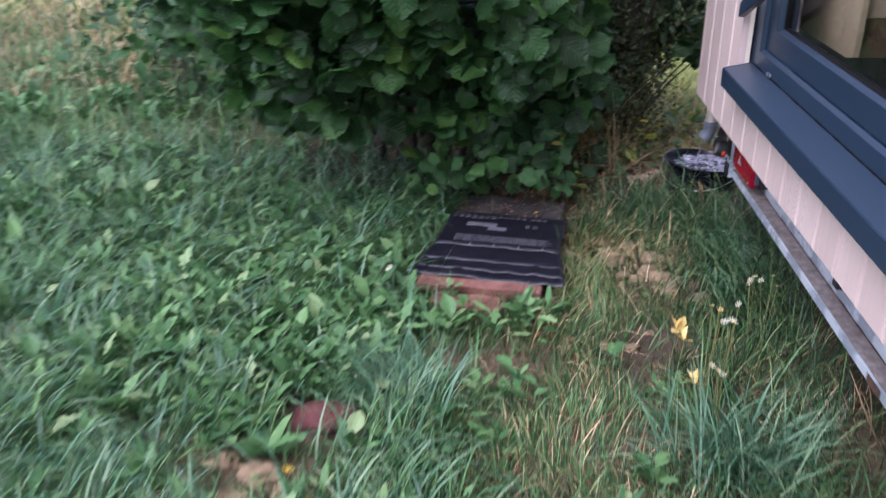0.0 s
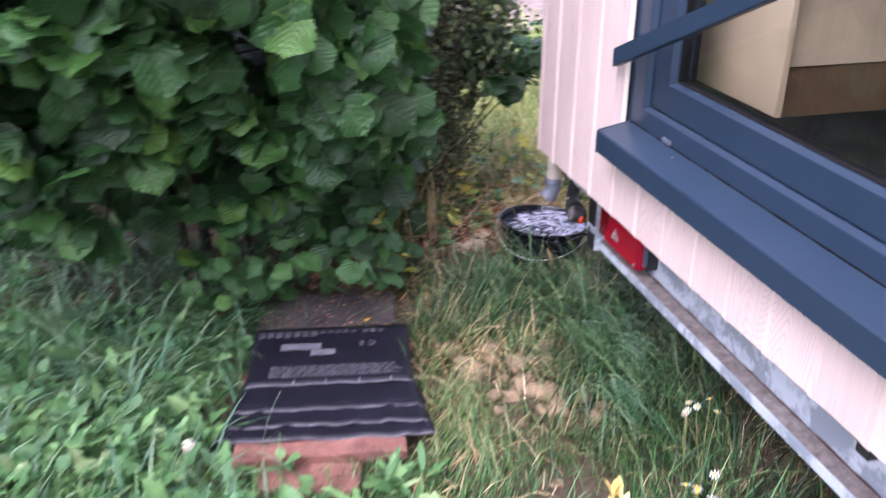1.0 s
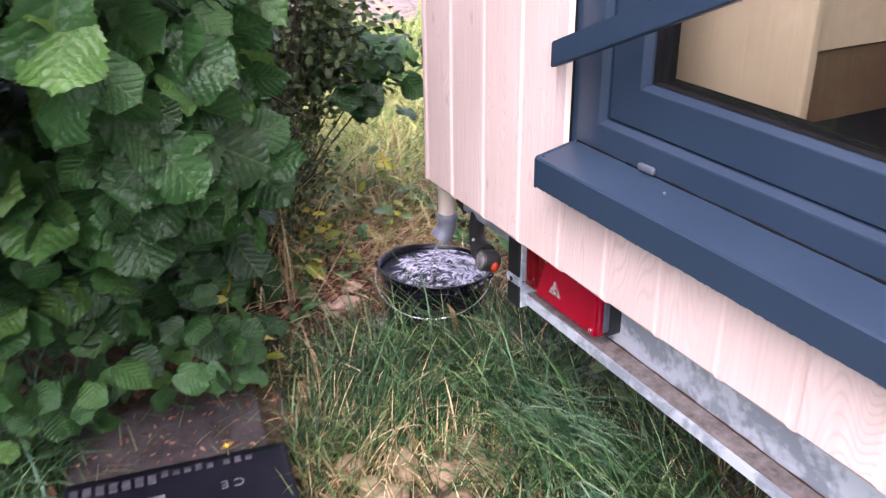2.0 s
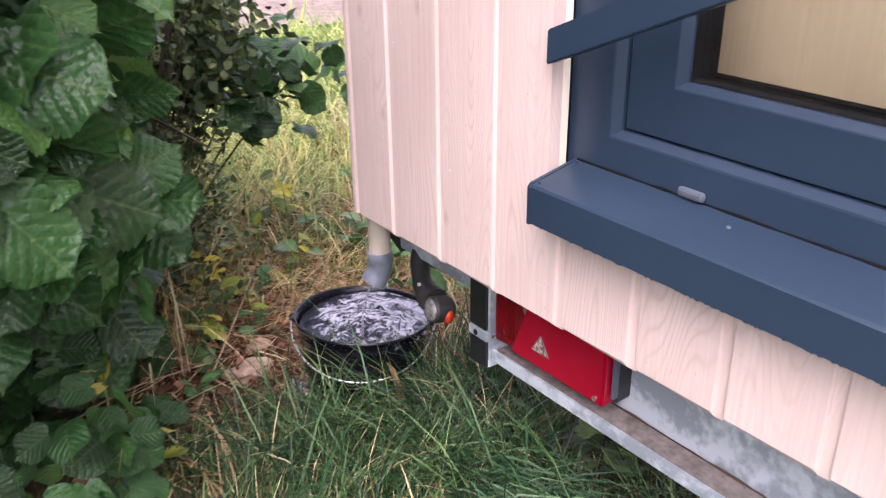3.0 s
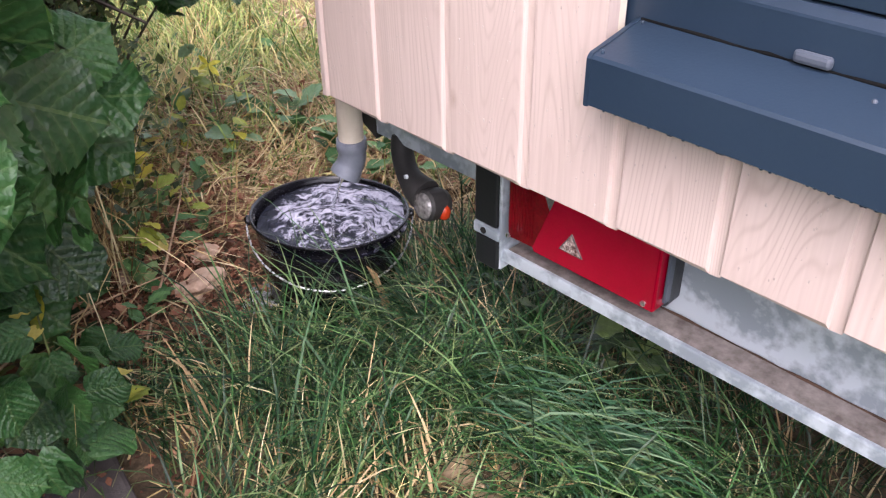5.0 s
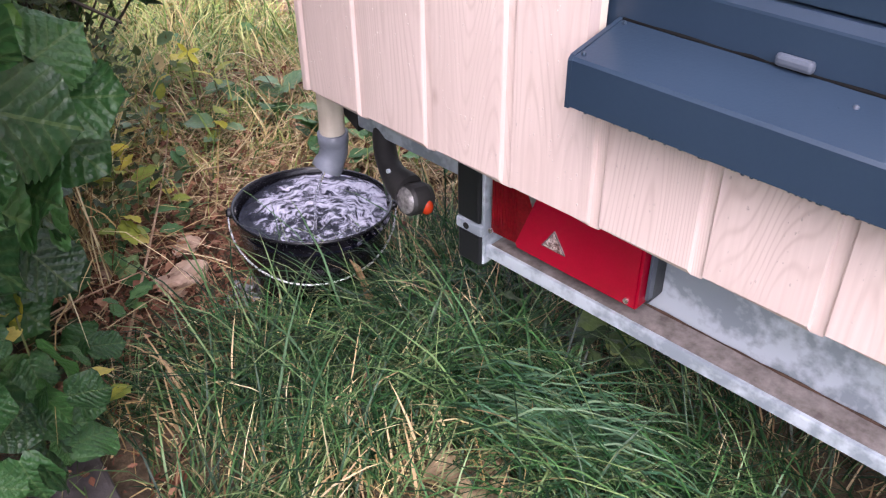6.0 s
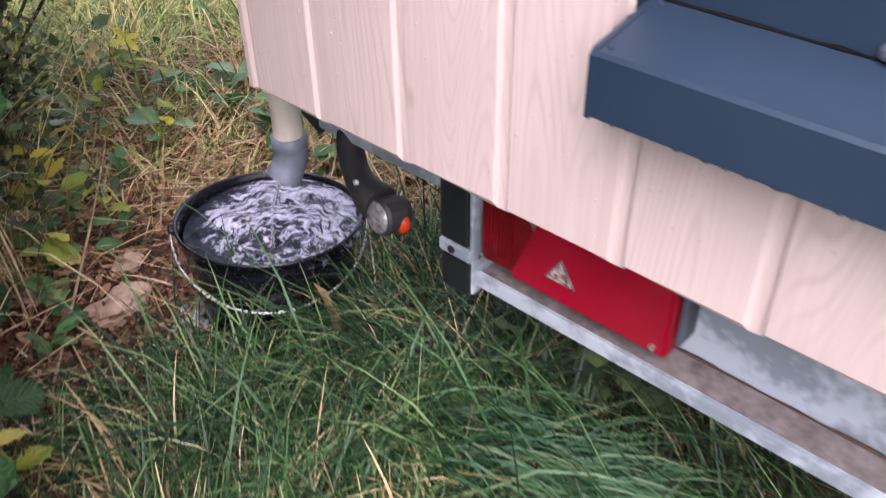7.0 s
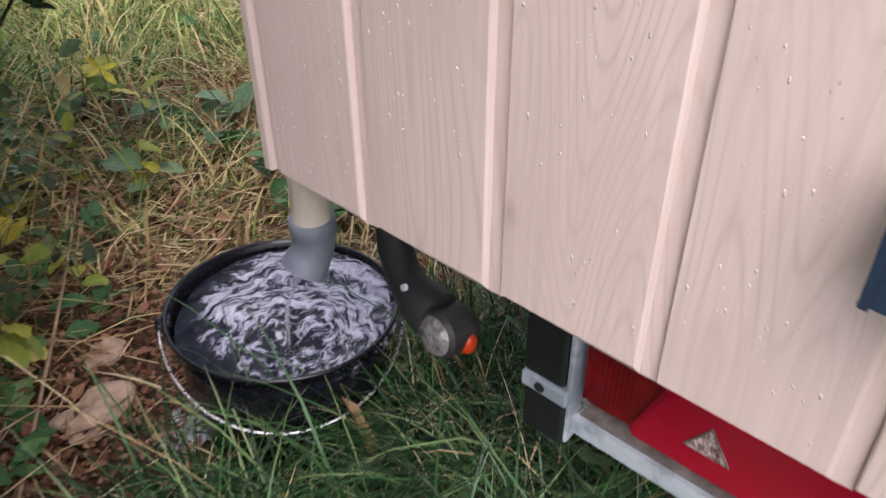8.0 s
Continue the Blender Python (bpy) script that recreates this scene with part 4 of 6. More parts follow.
# ---- bucket ----
LEAN_BUCKET = pose(BX, BY, 0.0, -1.7, 4.1, 0)
bucket = thing("bucket", (BX, BY, 0.0), "black plastic bucket nearly full of churned water, leaning in the grass", "bucket")
body = lathe([(0.0, -0.03), (0.126, -0.03), (0.131, -0.024), (0.147, 0.10), (0.1530, 0.150), (0.1545, 0.152), (0.1548, 0.156), (0.1540, 0.158), (0.1605, 0.1935), (0.1645, 0.1945), (0.1668, 0.1975), (0.1668, 0.2005), (0.1650, 0.2025), (0.1625, 0.2020), (0.1600, 0.1975), (0.1560, 0.165), (0.146, 0.10), (0.129, -0.018), (0.0, -0.022)], (0, 0, 0), 72)
body.transform(LEAN_BUCKET)
part("body", body, BUCKET, bucket, smooth=True)
ax = Vector((0.80, -0.60, 0)).normalized()
down = Vector((-0.60, -0.80, 0)).normalized()
bail = [LEAN_BUCKET @ (Vector((0, 0, 0.186)) + ax * (0.173 * math.cos(a)) + (down * 0.160 + Vector((0, 0, -0.085))) * math.sin(a)) for a in [math.pi * (i / 40) for i in range(41)]]
part("handle", tube(bail, 0.0023, 8), STEEL, bucket, "bright wire handle hanging down", smooth=True)
for s in (1, -1):
    c = LEAN_BUCKET @ (Vector((0, 0, 0.186)) + ax * (0.163 * s))
    part("ear", tube([c - ax * 0.008 * s, c + ax * 0.010 * s, c + ax * 0.014 * s], [0.012, 0.011, 0.007], 14), BUCKET, bucket)


def water_surface():
    bm = bmesh.new()
    rings, sides, rows = 34, 110, []
    for i in range(rings + 1):
        r = 0.1580 * i / rings
        row = []
        for j in range(sides):
            a = 2 * math.pi * j / sides
            p = Vector((r * math.cos(a), r * math.sin(a), 0))
            q = p - Vector((-0.03, -0.04, 0))
            swirl = Matrix.Rotation(2.5 * math.exp(-q.length * 9), 3, "Z") @ q
            h = 0.006 * noise.noise(swirl * 38) + 0.003 * noise.noise(swirl * 90 + Vector((3, 1, 2))) - 0.012 * math.exp(-(q.length / 0.025) ** 2)
            row.append(bm.verts.new((BX + 0.012 + p.x, BY - 0.006 + p.y, 0.183 + h * min(1, (0.1580 - r) / 0.02 + 0.25))))
        rows.append(row)
    for p, q in zip(rows, rows[1:]):
        for j in range(sides):
            bm.faces.new((p[j], q[j], q[(j + 1) % sides], p[(j + 1) % sides]))
    bmesh.ops.remove_doubles(bm, verts=rows[0], dist=1e-5)
    return bm


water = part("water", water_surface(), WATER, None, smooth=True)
tagged(water, "dark churned water with white froth, filling the bucket", "water")
part("water_jet", tube([(0.851, 3.598, 0.334), (0.849, 3.612, 0.31), (0.843, 3.635, 0.25), (0.843, 3.645, 0.158)], [0.0035, 0.003, 0.0025, 0.003], 12), JET, water, "clear falling jet", smooth=True)


# ---- paving, membrane and bricks ----
def turned_box(c, size, turn, bevel, seed=0, worn=0.004):
    bm = box(-size[0] / 2, size[0] / 2, -size[1] / 2, size[1] / 2, -size[2] / 2, size[2] / 2, bevel)
    bmesh.ops.subdivide_edges(bm, edges=[e for e in bm.edges if e.calc_length() > 0.05], cuts=5, use_grid_fill=True)
    for v in bm.verts:
        v.co += Vector((noise.noise(v.co * 14 + Vector((seed, 0, 0))), noise.noise(v.co * 14 + Vector((0, seed, 4))), noise.noise(v.co * 14 + Vector((7, 0, seed))))) * worn
    bm.transform(pose(c[0], c[1], c[2], 0, 0, turn))
    return bm


TILE = -9.0
slab = part("paving_slab", turned_box((0.018, 3.322, 0.022), (0.45, 0.54, 0.055), TILE, 0.008, 3, 0.009), CONCRETE)
tagged(slab, "damp grey concrete paving slab with leaf litter on it", "paving slab")
tile = part("roof_tile", turned_box((-0.060, 2.825, 0.045), (0.44, 0.25, 0.034), TILE + 1, 0.005, 5, 0.006), TERRACOTTA)
tagged(tile, "worn orange terracotta tile under the folded membrane", "tile")
brick = part("brick", turned_box((-0.105, 2.675, 0.0), (0.25, 0.13, 0.062), TILE - 6, 0.006, 8, 0.006), TERRACOTTA)
tagged(brick, "half-buried orange brick under the terracotta tile", "brick")
red = part("brick", lump((-0.475, 1.97, 0.022), (0.095, 0.070, 0.038), 4.2, 3, 0.3), DARKBRICK, smooth=True)
tagged(red, "rounded piece of dark red brick sunk in the grass", "brick")


def sheet(y0, y1, w0, w1, z0, z1, thick, wave=0.0, seed=0.0, nx=40, ny=14):
    """A stiff folded sheet from its free edge at y0 to y1, with a crumpled free edge; returns the mesh and that edge."""
    bm, grids, edge = bmesh.new(), [], []
    for low in (0.0, thick):
        rows = []
        for i in range(nx + 1):
            row = []
            for j in range(ny + 1):
                u, s = 2 * i / nx - 1, j / ny
                crumple = noise.noise(Vector((u * 3.4, seed, 0))) + 0.5 * noise.noise(Vector((u * 9, seed, 3)))
                x = u * (w0 + (w1 - w0) * s ** 0.7)
                y = y0 + (y1 - y0) * s + 0.9 * wave * noise.noise(Vector((u * 4, 7, seed))) * (1 - s)
                z = z0 + (z1 - z0) * s + wave * crumple * (1 - s) ** 1.5 + 0.0022 * noise.noise(Vector((u * 6, s * 3, seed + 5)))
                z -= 0.003 * (s < 0.02) + 0.004 * (abs(u) > 0.97)
                row.append(bm.verts.new((x, y, z - low)))
            rows.append(row)
        grids.append(rows)
    edge = [r[0].co + Vector((0, -0.001, -thick * 0.35)) for r in grids[0]]
    for i in range(nx):
        for j in range(ny):
            for k in (0, 1):
                g = grids[k]
                bm.faces.new((g[i][j], g[i + 1][j], g[i + 1][j + 1], g[i][j + 1]))
        for j in (0, ny):
            bm.faces.new((grids[0][i][j], grids[0][i + 1][j], grids[1][i + 1][j], grids[1][i][j]))
    for j in range(ny):
        for i in (0, nx):
            bm.faces.new((grids[0][i][j], grids[0][i][j + 1], grids[1][i][j + 1], grids[1][i][j]))
    bmesh.ops.recalc_face_normals(bm, faces=bm.faces)
    return bm, edge


LIE = pose(0.0, 3.090, 0.072, 0, 0, TILE)
bm, edge = sheet(-0.115, 0.2025, 0.235, 0.238, 0.023, 0.017, 0.004, 0.003, 1.0)
bm.transform(LIE)
membrane = part("folded_membrane", bm, MEMBRANE, smooth=True)
tagged(membrane, "folded black roofing membrane with grey print, lying on a paving slab", "membrane")
# thin pale strip along each free edge paints its highlight
bm = tube([LIE @ p for p in edge], 0.0022, 6)
part("edge_highlight", bm, EDGEGLINT, membrane, "pale painted highlight along the folded edge", smooth=True)
for y0, y1, w0, w1, z0, z1, wave, seed in ((-0.222, -0.06, 0.262, 0.238, 0.011, 0.016, 0.006, 2.0), (-0.285, -0.14, 0.268, 0.255, 0.006, 0.008, 0.009, 4.0), (-0.335, -0.16, 0.288, 0.262, 0.001, 0.001, 0.011, 6.5)):
    bm, edge = sheet(y0, y1, w0, w1, z0, z1, 0.004, wave, seed)
    bm.transform(LIE)
    fold = part("fold", bm, MEMBRANE, membrane, smooth=True)
    part("edge_highlight", tube([LIE @ p for p in edge], 0.0026, 6), EDGEGLINT, fold, smooth=True)
bm = box(-0.232, 0.232, -0.20, 0.20, -0.016, 0.012, 0.004)
bm.transform(LIE)
part("lower_folds", bm, MEMBRANE, membrane)
for u in (-0.10, -0.01, 0.085, 0.175):
    bm = box(u - 0.0025, u + 0.0025, -0.117, -0.100, 0.0215, 0.0255)
    bm.transform(LIE)
    part("staple", bm, PRINT, membrane)


def print_bar(u0, u1, v0, v1, h=0.0):
    """A patch of faded print lying just above the sheet's flat part."""
    bm = box(u0, u1, v0, v1, 0.0, 0.0042)
    bm.transform(pose(0.0, 3.090, 0.072 + 0.0170 + h, 0, 0, TILE))
    part("print", bm, PRINT if u1 - u0 > 0.05 else PRINTDIM, membrane)


for i in range(7):
    print_bar(-0.222 + i * 0.0265, -0.205 + i * 0.0265, 0.148, 0.176)
for i in range(8):
    print_bar(-0.035 + i * 0.024 + 0.012 * (i > 4), -0.021 + i * 0.024 + 0.012 * (i > 4), 0.164, 0.176 + 0.005 * (i % 3 == 0))
print_bar(-0.150, -0.030, 0.070, 0.102)
print_bar(-0.060, 0.012, 0.036, 0.066)
small = random.Random(9)
for k in range(6):
    u = -0.172
    while u < 0.185:
        w = small.uniform(0.012, 0.038)
        print_bar(u, u + w, -0.030 - k * 0.0105, -0.0245 - k * 0.0105, 0.0018 + 0.0003 * k)
        u += w + small.uniform(0.003, 0.008)
letters = bpy.data.curves.new("mark", "FONT")
letters.body, letters.size, letters.extrude = "C E", 0.034, 0.0006
scratch = new("mark", letters)
bpy.context.view_layer.update()
mark = new("mark", bpy.data.meshes.new_from_object(scratch))
bpy.data.objects.remove(scratch)
mark.data.materials.append(PRINT)
mark.matrix_basis = pose(0.0, 3.090, 0.0940, 0, 0, TILE) @ pose(0.135, 0.102, 0, 0, 0, 180)
under(mark, membrane)


# ---- plants ----
def keep_out(x, y):
    """Places where nothing grows: paving, membrane, bucket, brick."""
    c, s = math.cos(radians(TILE)), math.sin(radians(TILE))
    u, v = (x - 0.02) * c + (y - 3.2) * s, -(x - 0.02) * s + (y - 3.2) * c
    return ((np.abs(u) < 0.25) & (np.abs(v) < 0.47)) | (np.hypot(x - BX, y - BY) < 0.15) | (np.hypot((x + 0.5) / 0.15, (y - 1.94) / 0.11) < 1)


def sown(n, x0, x1, y0, y1, density=None, clump=0.0):
    """Random places on the ground, thinned by density(x, y) between 0 and 1 and gathered in clumps."""
    x, y = rng.uniform(x0, x1, n), rng.uniform(y0, y1, n)
    if clump:
        m = max(8, n // 14)
        cx, cy = rng.uniform(x0, x1, m), rng.uniform(y0, y1, m)
        pick = rng.integers(0, m, n)
        near = rng.random(n) < 0.7
        x = np.where(near, cx[pick] + rng.normal(0, clump, n), x)
        y = np.where(near, cy[pick] + rng.normal(0, clump, n), y)
    fringe = np.where(rng.random(n) < 0.25, 3.0, 1.0)
    x = x + fringe * rng.normal(0, min(0.16, 0.03 * (x1 - x0)), n)
    y = y + fringe * rng.normal(0, min(0.16, 0.03 * (y1 - y0)), n)
    ok = ~keep_out(x, y)
    if density:
        ok &= rng.random(n) < density(x, y)
    x, y = x[ok], y[ok]
    return np.stack([x, y, ground_height(x, y) - 0.004], -1)


def grass(name, mat, label, places, length, width, droop, lean=0.35, way=None):
    """A stand of grass; length, width and droop are (low, high)."""
    n = len(places)
    size = rng.uniform(*length, n) * rng.uniform(0.6, 1.0, n)
    head = rng.uniform(0, 2 * np.pi, n)
    swept = 3.0 * np.sin(4.3 * places[:, 0] + 1.7 * places[:, 1]) + 2.6 * np.cos(5.1 * places[:, 1] - 2.3 * places[:, 0])
    head = np.where(rng.random(n) < 0.5, swept + rng.normal(0, 0.5, n), head)
    if way is not None:
        head = np.where(rng.random(n) < 0.6, way + rng.normal(0, 0.7, n), head)
    data = blades(places, size, rng.uniform(*width, n), np.abs(rng.normal(0, lean, n)), head, rng.uniform(*droop, n), rng.normal(0, 0.5, n))
    return tagged(new(name, mesh_from(name, *data, mat)), label, "grass", kind="stuff")


def patch(cx, cy, rx, ry):
    return lambda x, y: np.exp(-((x - cx) / rx) ** 2 - ((y - cy) / ry) ** 2)


BARE = [patch(0.58, 2.84, 0.22, 0.26), patch(0.45, 2.28, 0.10, 0.16), patch(0.42, 3.05, 0.14, 0.14), patch(0.72, 2.78, 0.10, 0.10), patch(0.69, 3.05, 0.11, 0.07), patch(0.45, 3.38, 0.15, 0.11), patch(0.66, 3.14, 0.11, 0.08), patch(0.33, 3.52, 0.07, 0.08), patch(-0.10, 2.30, 0.32, 0.14), patch(-0.60, 1.72, 0.26, 0.16), patch(-0.45, 1.90, 0.10, 0.07), patch(0.55, 2.45, 0.14, 0.12), patch(-1.60, 2.36, 0.2, 0.12), patch(0.65, 3.88, 0.28, 0.28), patch(0.42, 1.95, 0.15, 0.12)]


def bare(x, y):
    return np.clip(sum(b(x, y) for b in BARE), 0, 1)


def left_side(x, y):
    return (1 / (1 + np.exp((x + 0.25 + 0.15 * np.sin(3 * y)) / 0.10))) * (1 - 0.97 * bare(x, y))


def middle(x, y):
    return (1 - left_side(x, y) * 0.8) * (1 - 0.9 * bare(x, y))


def by_house(x, y):
    return np.clip((x - 0.45) / 0.25, 0, 1) * (1 - 0.9 * bare(x, y)) * (1 - 0.80 * np.clip((x - 0.89) / 0.16, 0, 1))


def worn(x, y):
    """Bare stony and mossy places beyond the house corner."""
    return np.clip(1.4 * patch(2.35, 5.62, 0.50, 0.50)(x, y) + patch(1.88, 5.02, 0.13, 0.30)(x, y) + 0.75 * patch(1.22, 4.68, 0.26, 0.18)(x, y), 0, 1)


def behind(x, y):
    return (1 - 0.9 * worn(x, y)) * (y > 3.45) * (1 - 1.0 * bare(x, y)) * (1 - np.clip(1.5 * patch(0.63, 3.91, 0.27, 0.28)(x, y), 0, 1))


grass("lush_grass", LUSH, "long lush green meadow grass", sown(42000, -2.6, 0.2, 0.9, 3.7, lambda x, y: left_side(x, y) * (1 - 0.3 * patch(-0.65, 2.45, 0.40, 0.50)(x, y)), 0.05), (0.10, 0.22), (0.003, 0.006), (0.5, 1.8))
grass("far_grass", LUSH, "long green meadow grass", sown(13000, -5.5, -0.9, 3.2, 8.0, None, 0.10), (0.15, 0.34), (0.005, 0.010), (0.5, 1.7))
grass("bluish_grass", BLUISH, "broad blue-green grass in tufts", sown(7500, -2.6, -0.10, 1.2, 4.2, lambda x, y: left_side(x, y) * (1 - 0.7 * patch(-0.60, 2.50, 0.40, 0.45)(x, y)), 0.035), (0.16, 0.32), (0.005, 0.009), (0.8, 2.1))
grass("short_grass", LUSH, "short upright green grass before the paving", sown(16000, -0.6, 0.70, 0.9, 2.75, middle, 0.05), (0.05, 0.13), (0.002, 0.0045), (0.2, 1.2))
grass("grass_tuft", BLUISH, "pale blue-green grass tuft beside the brick", np.array([(-0.30 + 0.07 * rng.normal(), 2.12 + 0.07 * rng.normal(), 0.0) for i in range(420)]), (0.16, 0.32), (0.003, 0.006), (0.8, 2.0), 0.4)
grass("short_grass", THIN, "short thin green and straw-coloured grass", sown(12000, -0.6, 0.85, 0.9, 3.7, middle, 0.04), (0.05, 0.12), (0.002, 0.004), (0.3, 1.5))
grass("dry_grass", STRAW, "pale dry grass at the far end of the meadow", sown(4500, -6.0, -2.2, 5.2, 9.0, None, 0.15), (0.15, 0.35), (0.006, 0.012), (0.4, 1.8), 0.6)
grass("tall_grass", MEADOW, "long dark green grass arching beside the trailer", sown(5600, 0.40, 1.35, 1.2, 3.62, by_house, 0.04), (0.16, 0.38), (0.002, 0.005), (0.8, 2.2))
grass("tall_grass", MEADOW, "long green grass arching in front of the bucket", sown(5200, 0.48, 1.2, 2.70, 3.54, by_house, 0.022), (0.18, 0.46), (0.0018, 0.0052), (0.8, 2.6), 0.35, 2.4)
grass("short_grass", MEADOW, "short dense green grass under the long blades", sown(12000, 0.48, 1.2, 2.55, 3.54, by_house, 0.03), (0.05, 0.15), (0.0015, 0.004), (0.3, 1.8), 0.5)
grass("tall_grass", MEADOW, "green grass in loose tufts between the hazel and the bucket", sown(2300, 0.28, 0.72, 3.22, 3.70, lambda x, y: 1 - 0.75 * bare(x, y), 0.035), (0.08, 0.27), (0.002, 0.005), (0.3, 1.8), 0.5)


def combed_tuft(n, start, end, spread_by, way, label):
    """Long blades rooted along a line and all bent over the same way."""
    t = rng.random((n, 1))
    roots = np.concatenate([np.array(start) * (1 - t) + np.array(end) * t + rng.normal(0, spread_by, (n, 2)), np.zeros((n, 1))], 1)
    data = blades(roots, rng.uniform(0.20, 0.34, n), rng.uniform(0.0035, 0.0075, n), np.abs(rng.normal(0.25, 0.15, n)), way + rng.normal(0, 0.28, n), rng.uniform(1.3, 2.4, n), rng.normal(0, 0.4, n))
    tagged(new("grass_tuft", mesh_from("grass_tuft", *data, BLUISH)), label, "grass", kind="stuff")


combed_tuft(190, (0.79, 3.24), (0.84, 2.98), 0.028, -1.30, "pale blue-green grass tuft combed over to one side")
combed_tuft(60, (0.79, 2.95), (0.74, 2.74), 0.035, -1.65, "blue-green grass tuft bent over beside the trailer")
grass("grass_tuft", BLUISH, "stiff blue-green grass tuft beside the house", np.array([(0.63 + 0.08 * rng.normal(), 1.84 + 0.06 * rng.normal(), 0.0) for i in range(340)]), (0.17, 0.38), (0.004, 0.007), (0.4, 1.5), 0.55)
grass("dry_grass", STRAW, "dry straw-coloured grass stalks", sown(3600, 0.0, 1.2, 1.3, 3.6, middle, 0.05), (0.06, 0.18), (0.002, 0.0045), (0.2, 2.2), 0.7)
grass("dry_grass", GOLD, "matted dry golden-brown grass behind the bucket", sown(12000, 0.25, 2.7, 3.6, 6.0, behind, 0.045), (0.06, 0.27), (0.002, 0.006), (0.8, 3.0), 0.8)
grass("dry_grass", STRAW, "pale dry grass in tufts behind the bucket", sown(4500, 0.45, 2.0, 3.75, 5.3, behind, 0.03), (0.04, 0.16), (0.002, 0.006), (0.3, 2.0), 0.7)
grass("short_grass", SUNNY, "short yellow-green grass in tufts behind the bucket", sown(4200, 0.55, 2.0, 3.85, 5.2, behind, 0.03), (0.05, 0.17), (0.002, 0.005), (0.2, 1.8), 0.5)
grass("dry_grass", GOLD, "dry brown grass tangled under the green blades", sown(1300, 0.30, 0.98, 3.0, 3.62, lambda x, y: 1 - 0.5 * bare(x, y), 0.05), (0.05, 0.20), (0.0015, 0.004), (0.2, 2.0), 1.0)
grass("dry_grass", THIN, "olive dry grass tangled beside the paving", sown(1600, 0.22, 0.98, 2.6, 3.4, lambda x, y: 1 - 0.5 * bare(x, y), 0.05), (0.05, 0.19), (0.0015, 0.004), (0.2, 2.0), 1.0)
grass("dry_grass", STRAW, "bent dry blades among the long green grass", sown(320, 0.40, 0.98, 2.9, 3.52, None, 0.04), (0.08, 0.26), (0.002, 0.006), (0.4, 2.2), 0.6)
grass("long_dry_grass", THIN, "long yellowing grass between the paving and the trailer", sown(2200, 0.10, 0.66, 2.65, 3.35, middle, 0.05), (0.07, 0.22), (0.003, 0.006), (0.6, 2.3), 0.5)
grass("rough_grass", MIXED, "rough green and dry grass behind the house corner", sown(19000, 0.6, 3.6, 4.25, 7.4, behind, 0.06), (0.12, 0.34), (0.003, 0.006), (1.0, 3.0), 0.5)
grass("bright_grass", SUNNY, "bright yellow-green grass behind the house corner", sown(17000, 0.9, 4.6, 4.7, 7.9, lambda x, y: 1 - 0.9 * worn(x, y), 0.07), (0.15, 0.38), (0.003, 0.006), (0.7, 2.6), 0.4)
grass("field_grass", MIXED, "far rough meadow grass", sown(10000, -9.0, 9.0, 7.0, 19.0, lambda x, y: 1.0 * ((x < 0.3) | (y < 7.8) | (y > 10.2)), 0.2), (0.3, 0.6), (0.012, 0.025), (0.4, 1.6), 0.5)
grass("lawn", MIXED, "short rough lawn before the paving", sown(4500, -5.5, 0.75, -4.0, 1.2, None, 0.12), (0.06, 0.16), (0.012, 0.020), (0.4, 1.6), 0.4)
grass("lawn", LUSH, "green lawn beside the meadow", sown(4000, -6.0, -2.4, 0.8, 4.5, None, 0.12), (0.10, 0.24), (0.010, 0.018), (0.5, 1.7), 0.4)

ROUND = [hazel_template(9, 4, s) for s in range(6)]
MID = [hazel_template(16, 6, s + 40) for s in range(10)]
BROAD = [hazel_template(14, 4, s + 60) for s in range(8)]
FINE = [hazel_template(34, 10, s + 20) for s in range(8)]
SMALL = [leaf_template("oval", 4, 2, s + 9) for s in range(4)]
DISC = [leaf_template("round", 4, 2, s + 5) for s in range(3)]
OVAL = [leaf_template("oval", 9, 4, s) for s in range(5)]
LONG = [leaf_template("long", 5, 2, s) for s in range(4)]
LOBED = [leaf_template("lobed", 9, 2, s) for s in range(3)]


def joined(name, templates, places, turns, sizes, mat):
    """Many leaves in one mesh, dealt out among the templates."""
    vs, fs, us, base = [], [], [], 0
    deal = rng.integers(0, len(templates), len(places))
    for i, t in enumerate(templates):
        k = deal == i
        if not k.any():
            continue
        v, f, u = spread(t, places[k], turns[k], sizes[k])
        vs.append(v), fs.append(f + base), us.append(u)
        base += len(v)
    return mesh_from(name, np.concatenate(vs), np.concatenate(fs), np.concatenate(us), mat)


def rosettes(name, templates, mat, label, centres, leaves, size, tilt):
    """Low weeds: leaves spread round each centre."""
    n = len(centres) * leaves
    c = np.repeat(centres, leaves, 0)
    a = rng.uniform(0, 2 * np.pi, n)
    rise = rng.uniform(*tilt, n)
    fwd = np.stack([np.cos(a) * np.cos(rise), np.sin(a) * np.cos(rise), np.sin(rise)], -1)
    up = np.stack([-np.cos(a) * np.sin(rise), -np.sin(a) * np.sin(rise), np.cos(rise)], -1) + rng.normal(0, 0.25, (n, 3))
    places = c + np.stack([np.cos(a), np.sin(a), np.zeros(n)], -1) * 0.01 + np.stack([np.zeros(n), np.zeros(n), rng.uniform(0.0, 0.09, n)], -1)
    ob = new(name, joined(name, templates, places, turns_from(fwd, up), rng.uniform(*size, n), mat))
    return tagged(ob, label, "weeds", kind="stuff")


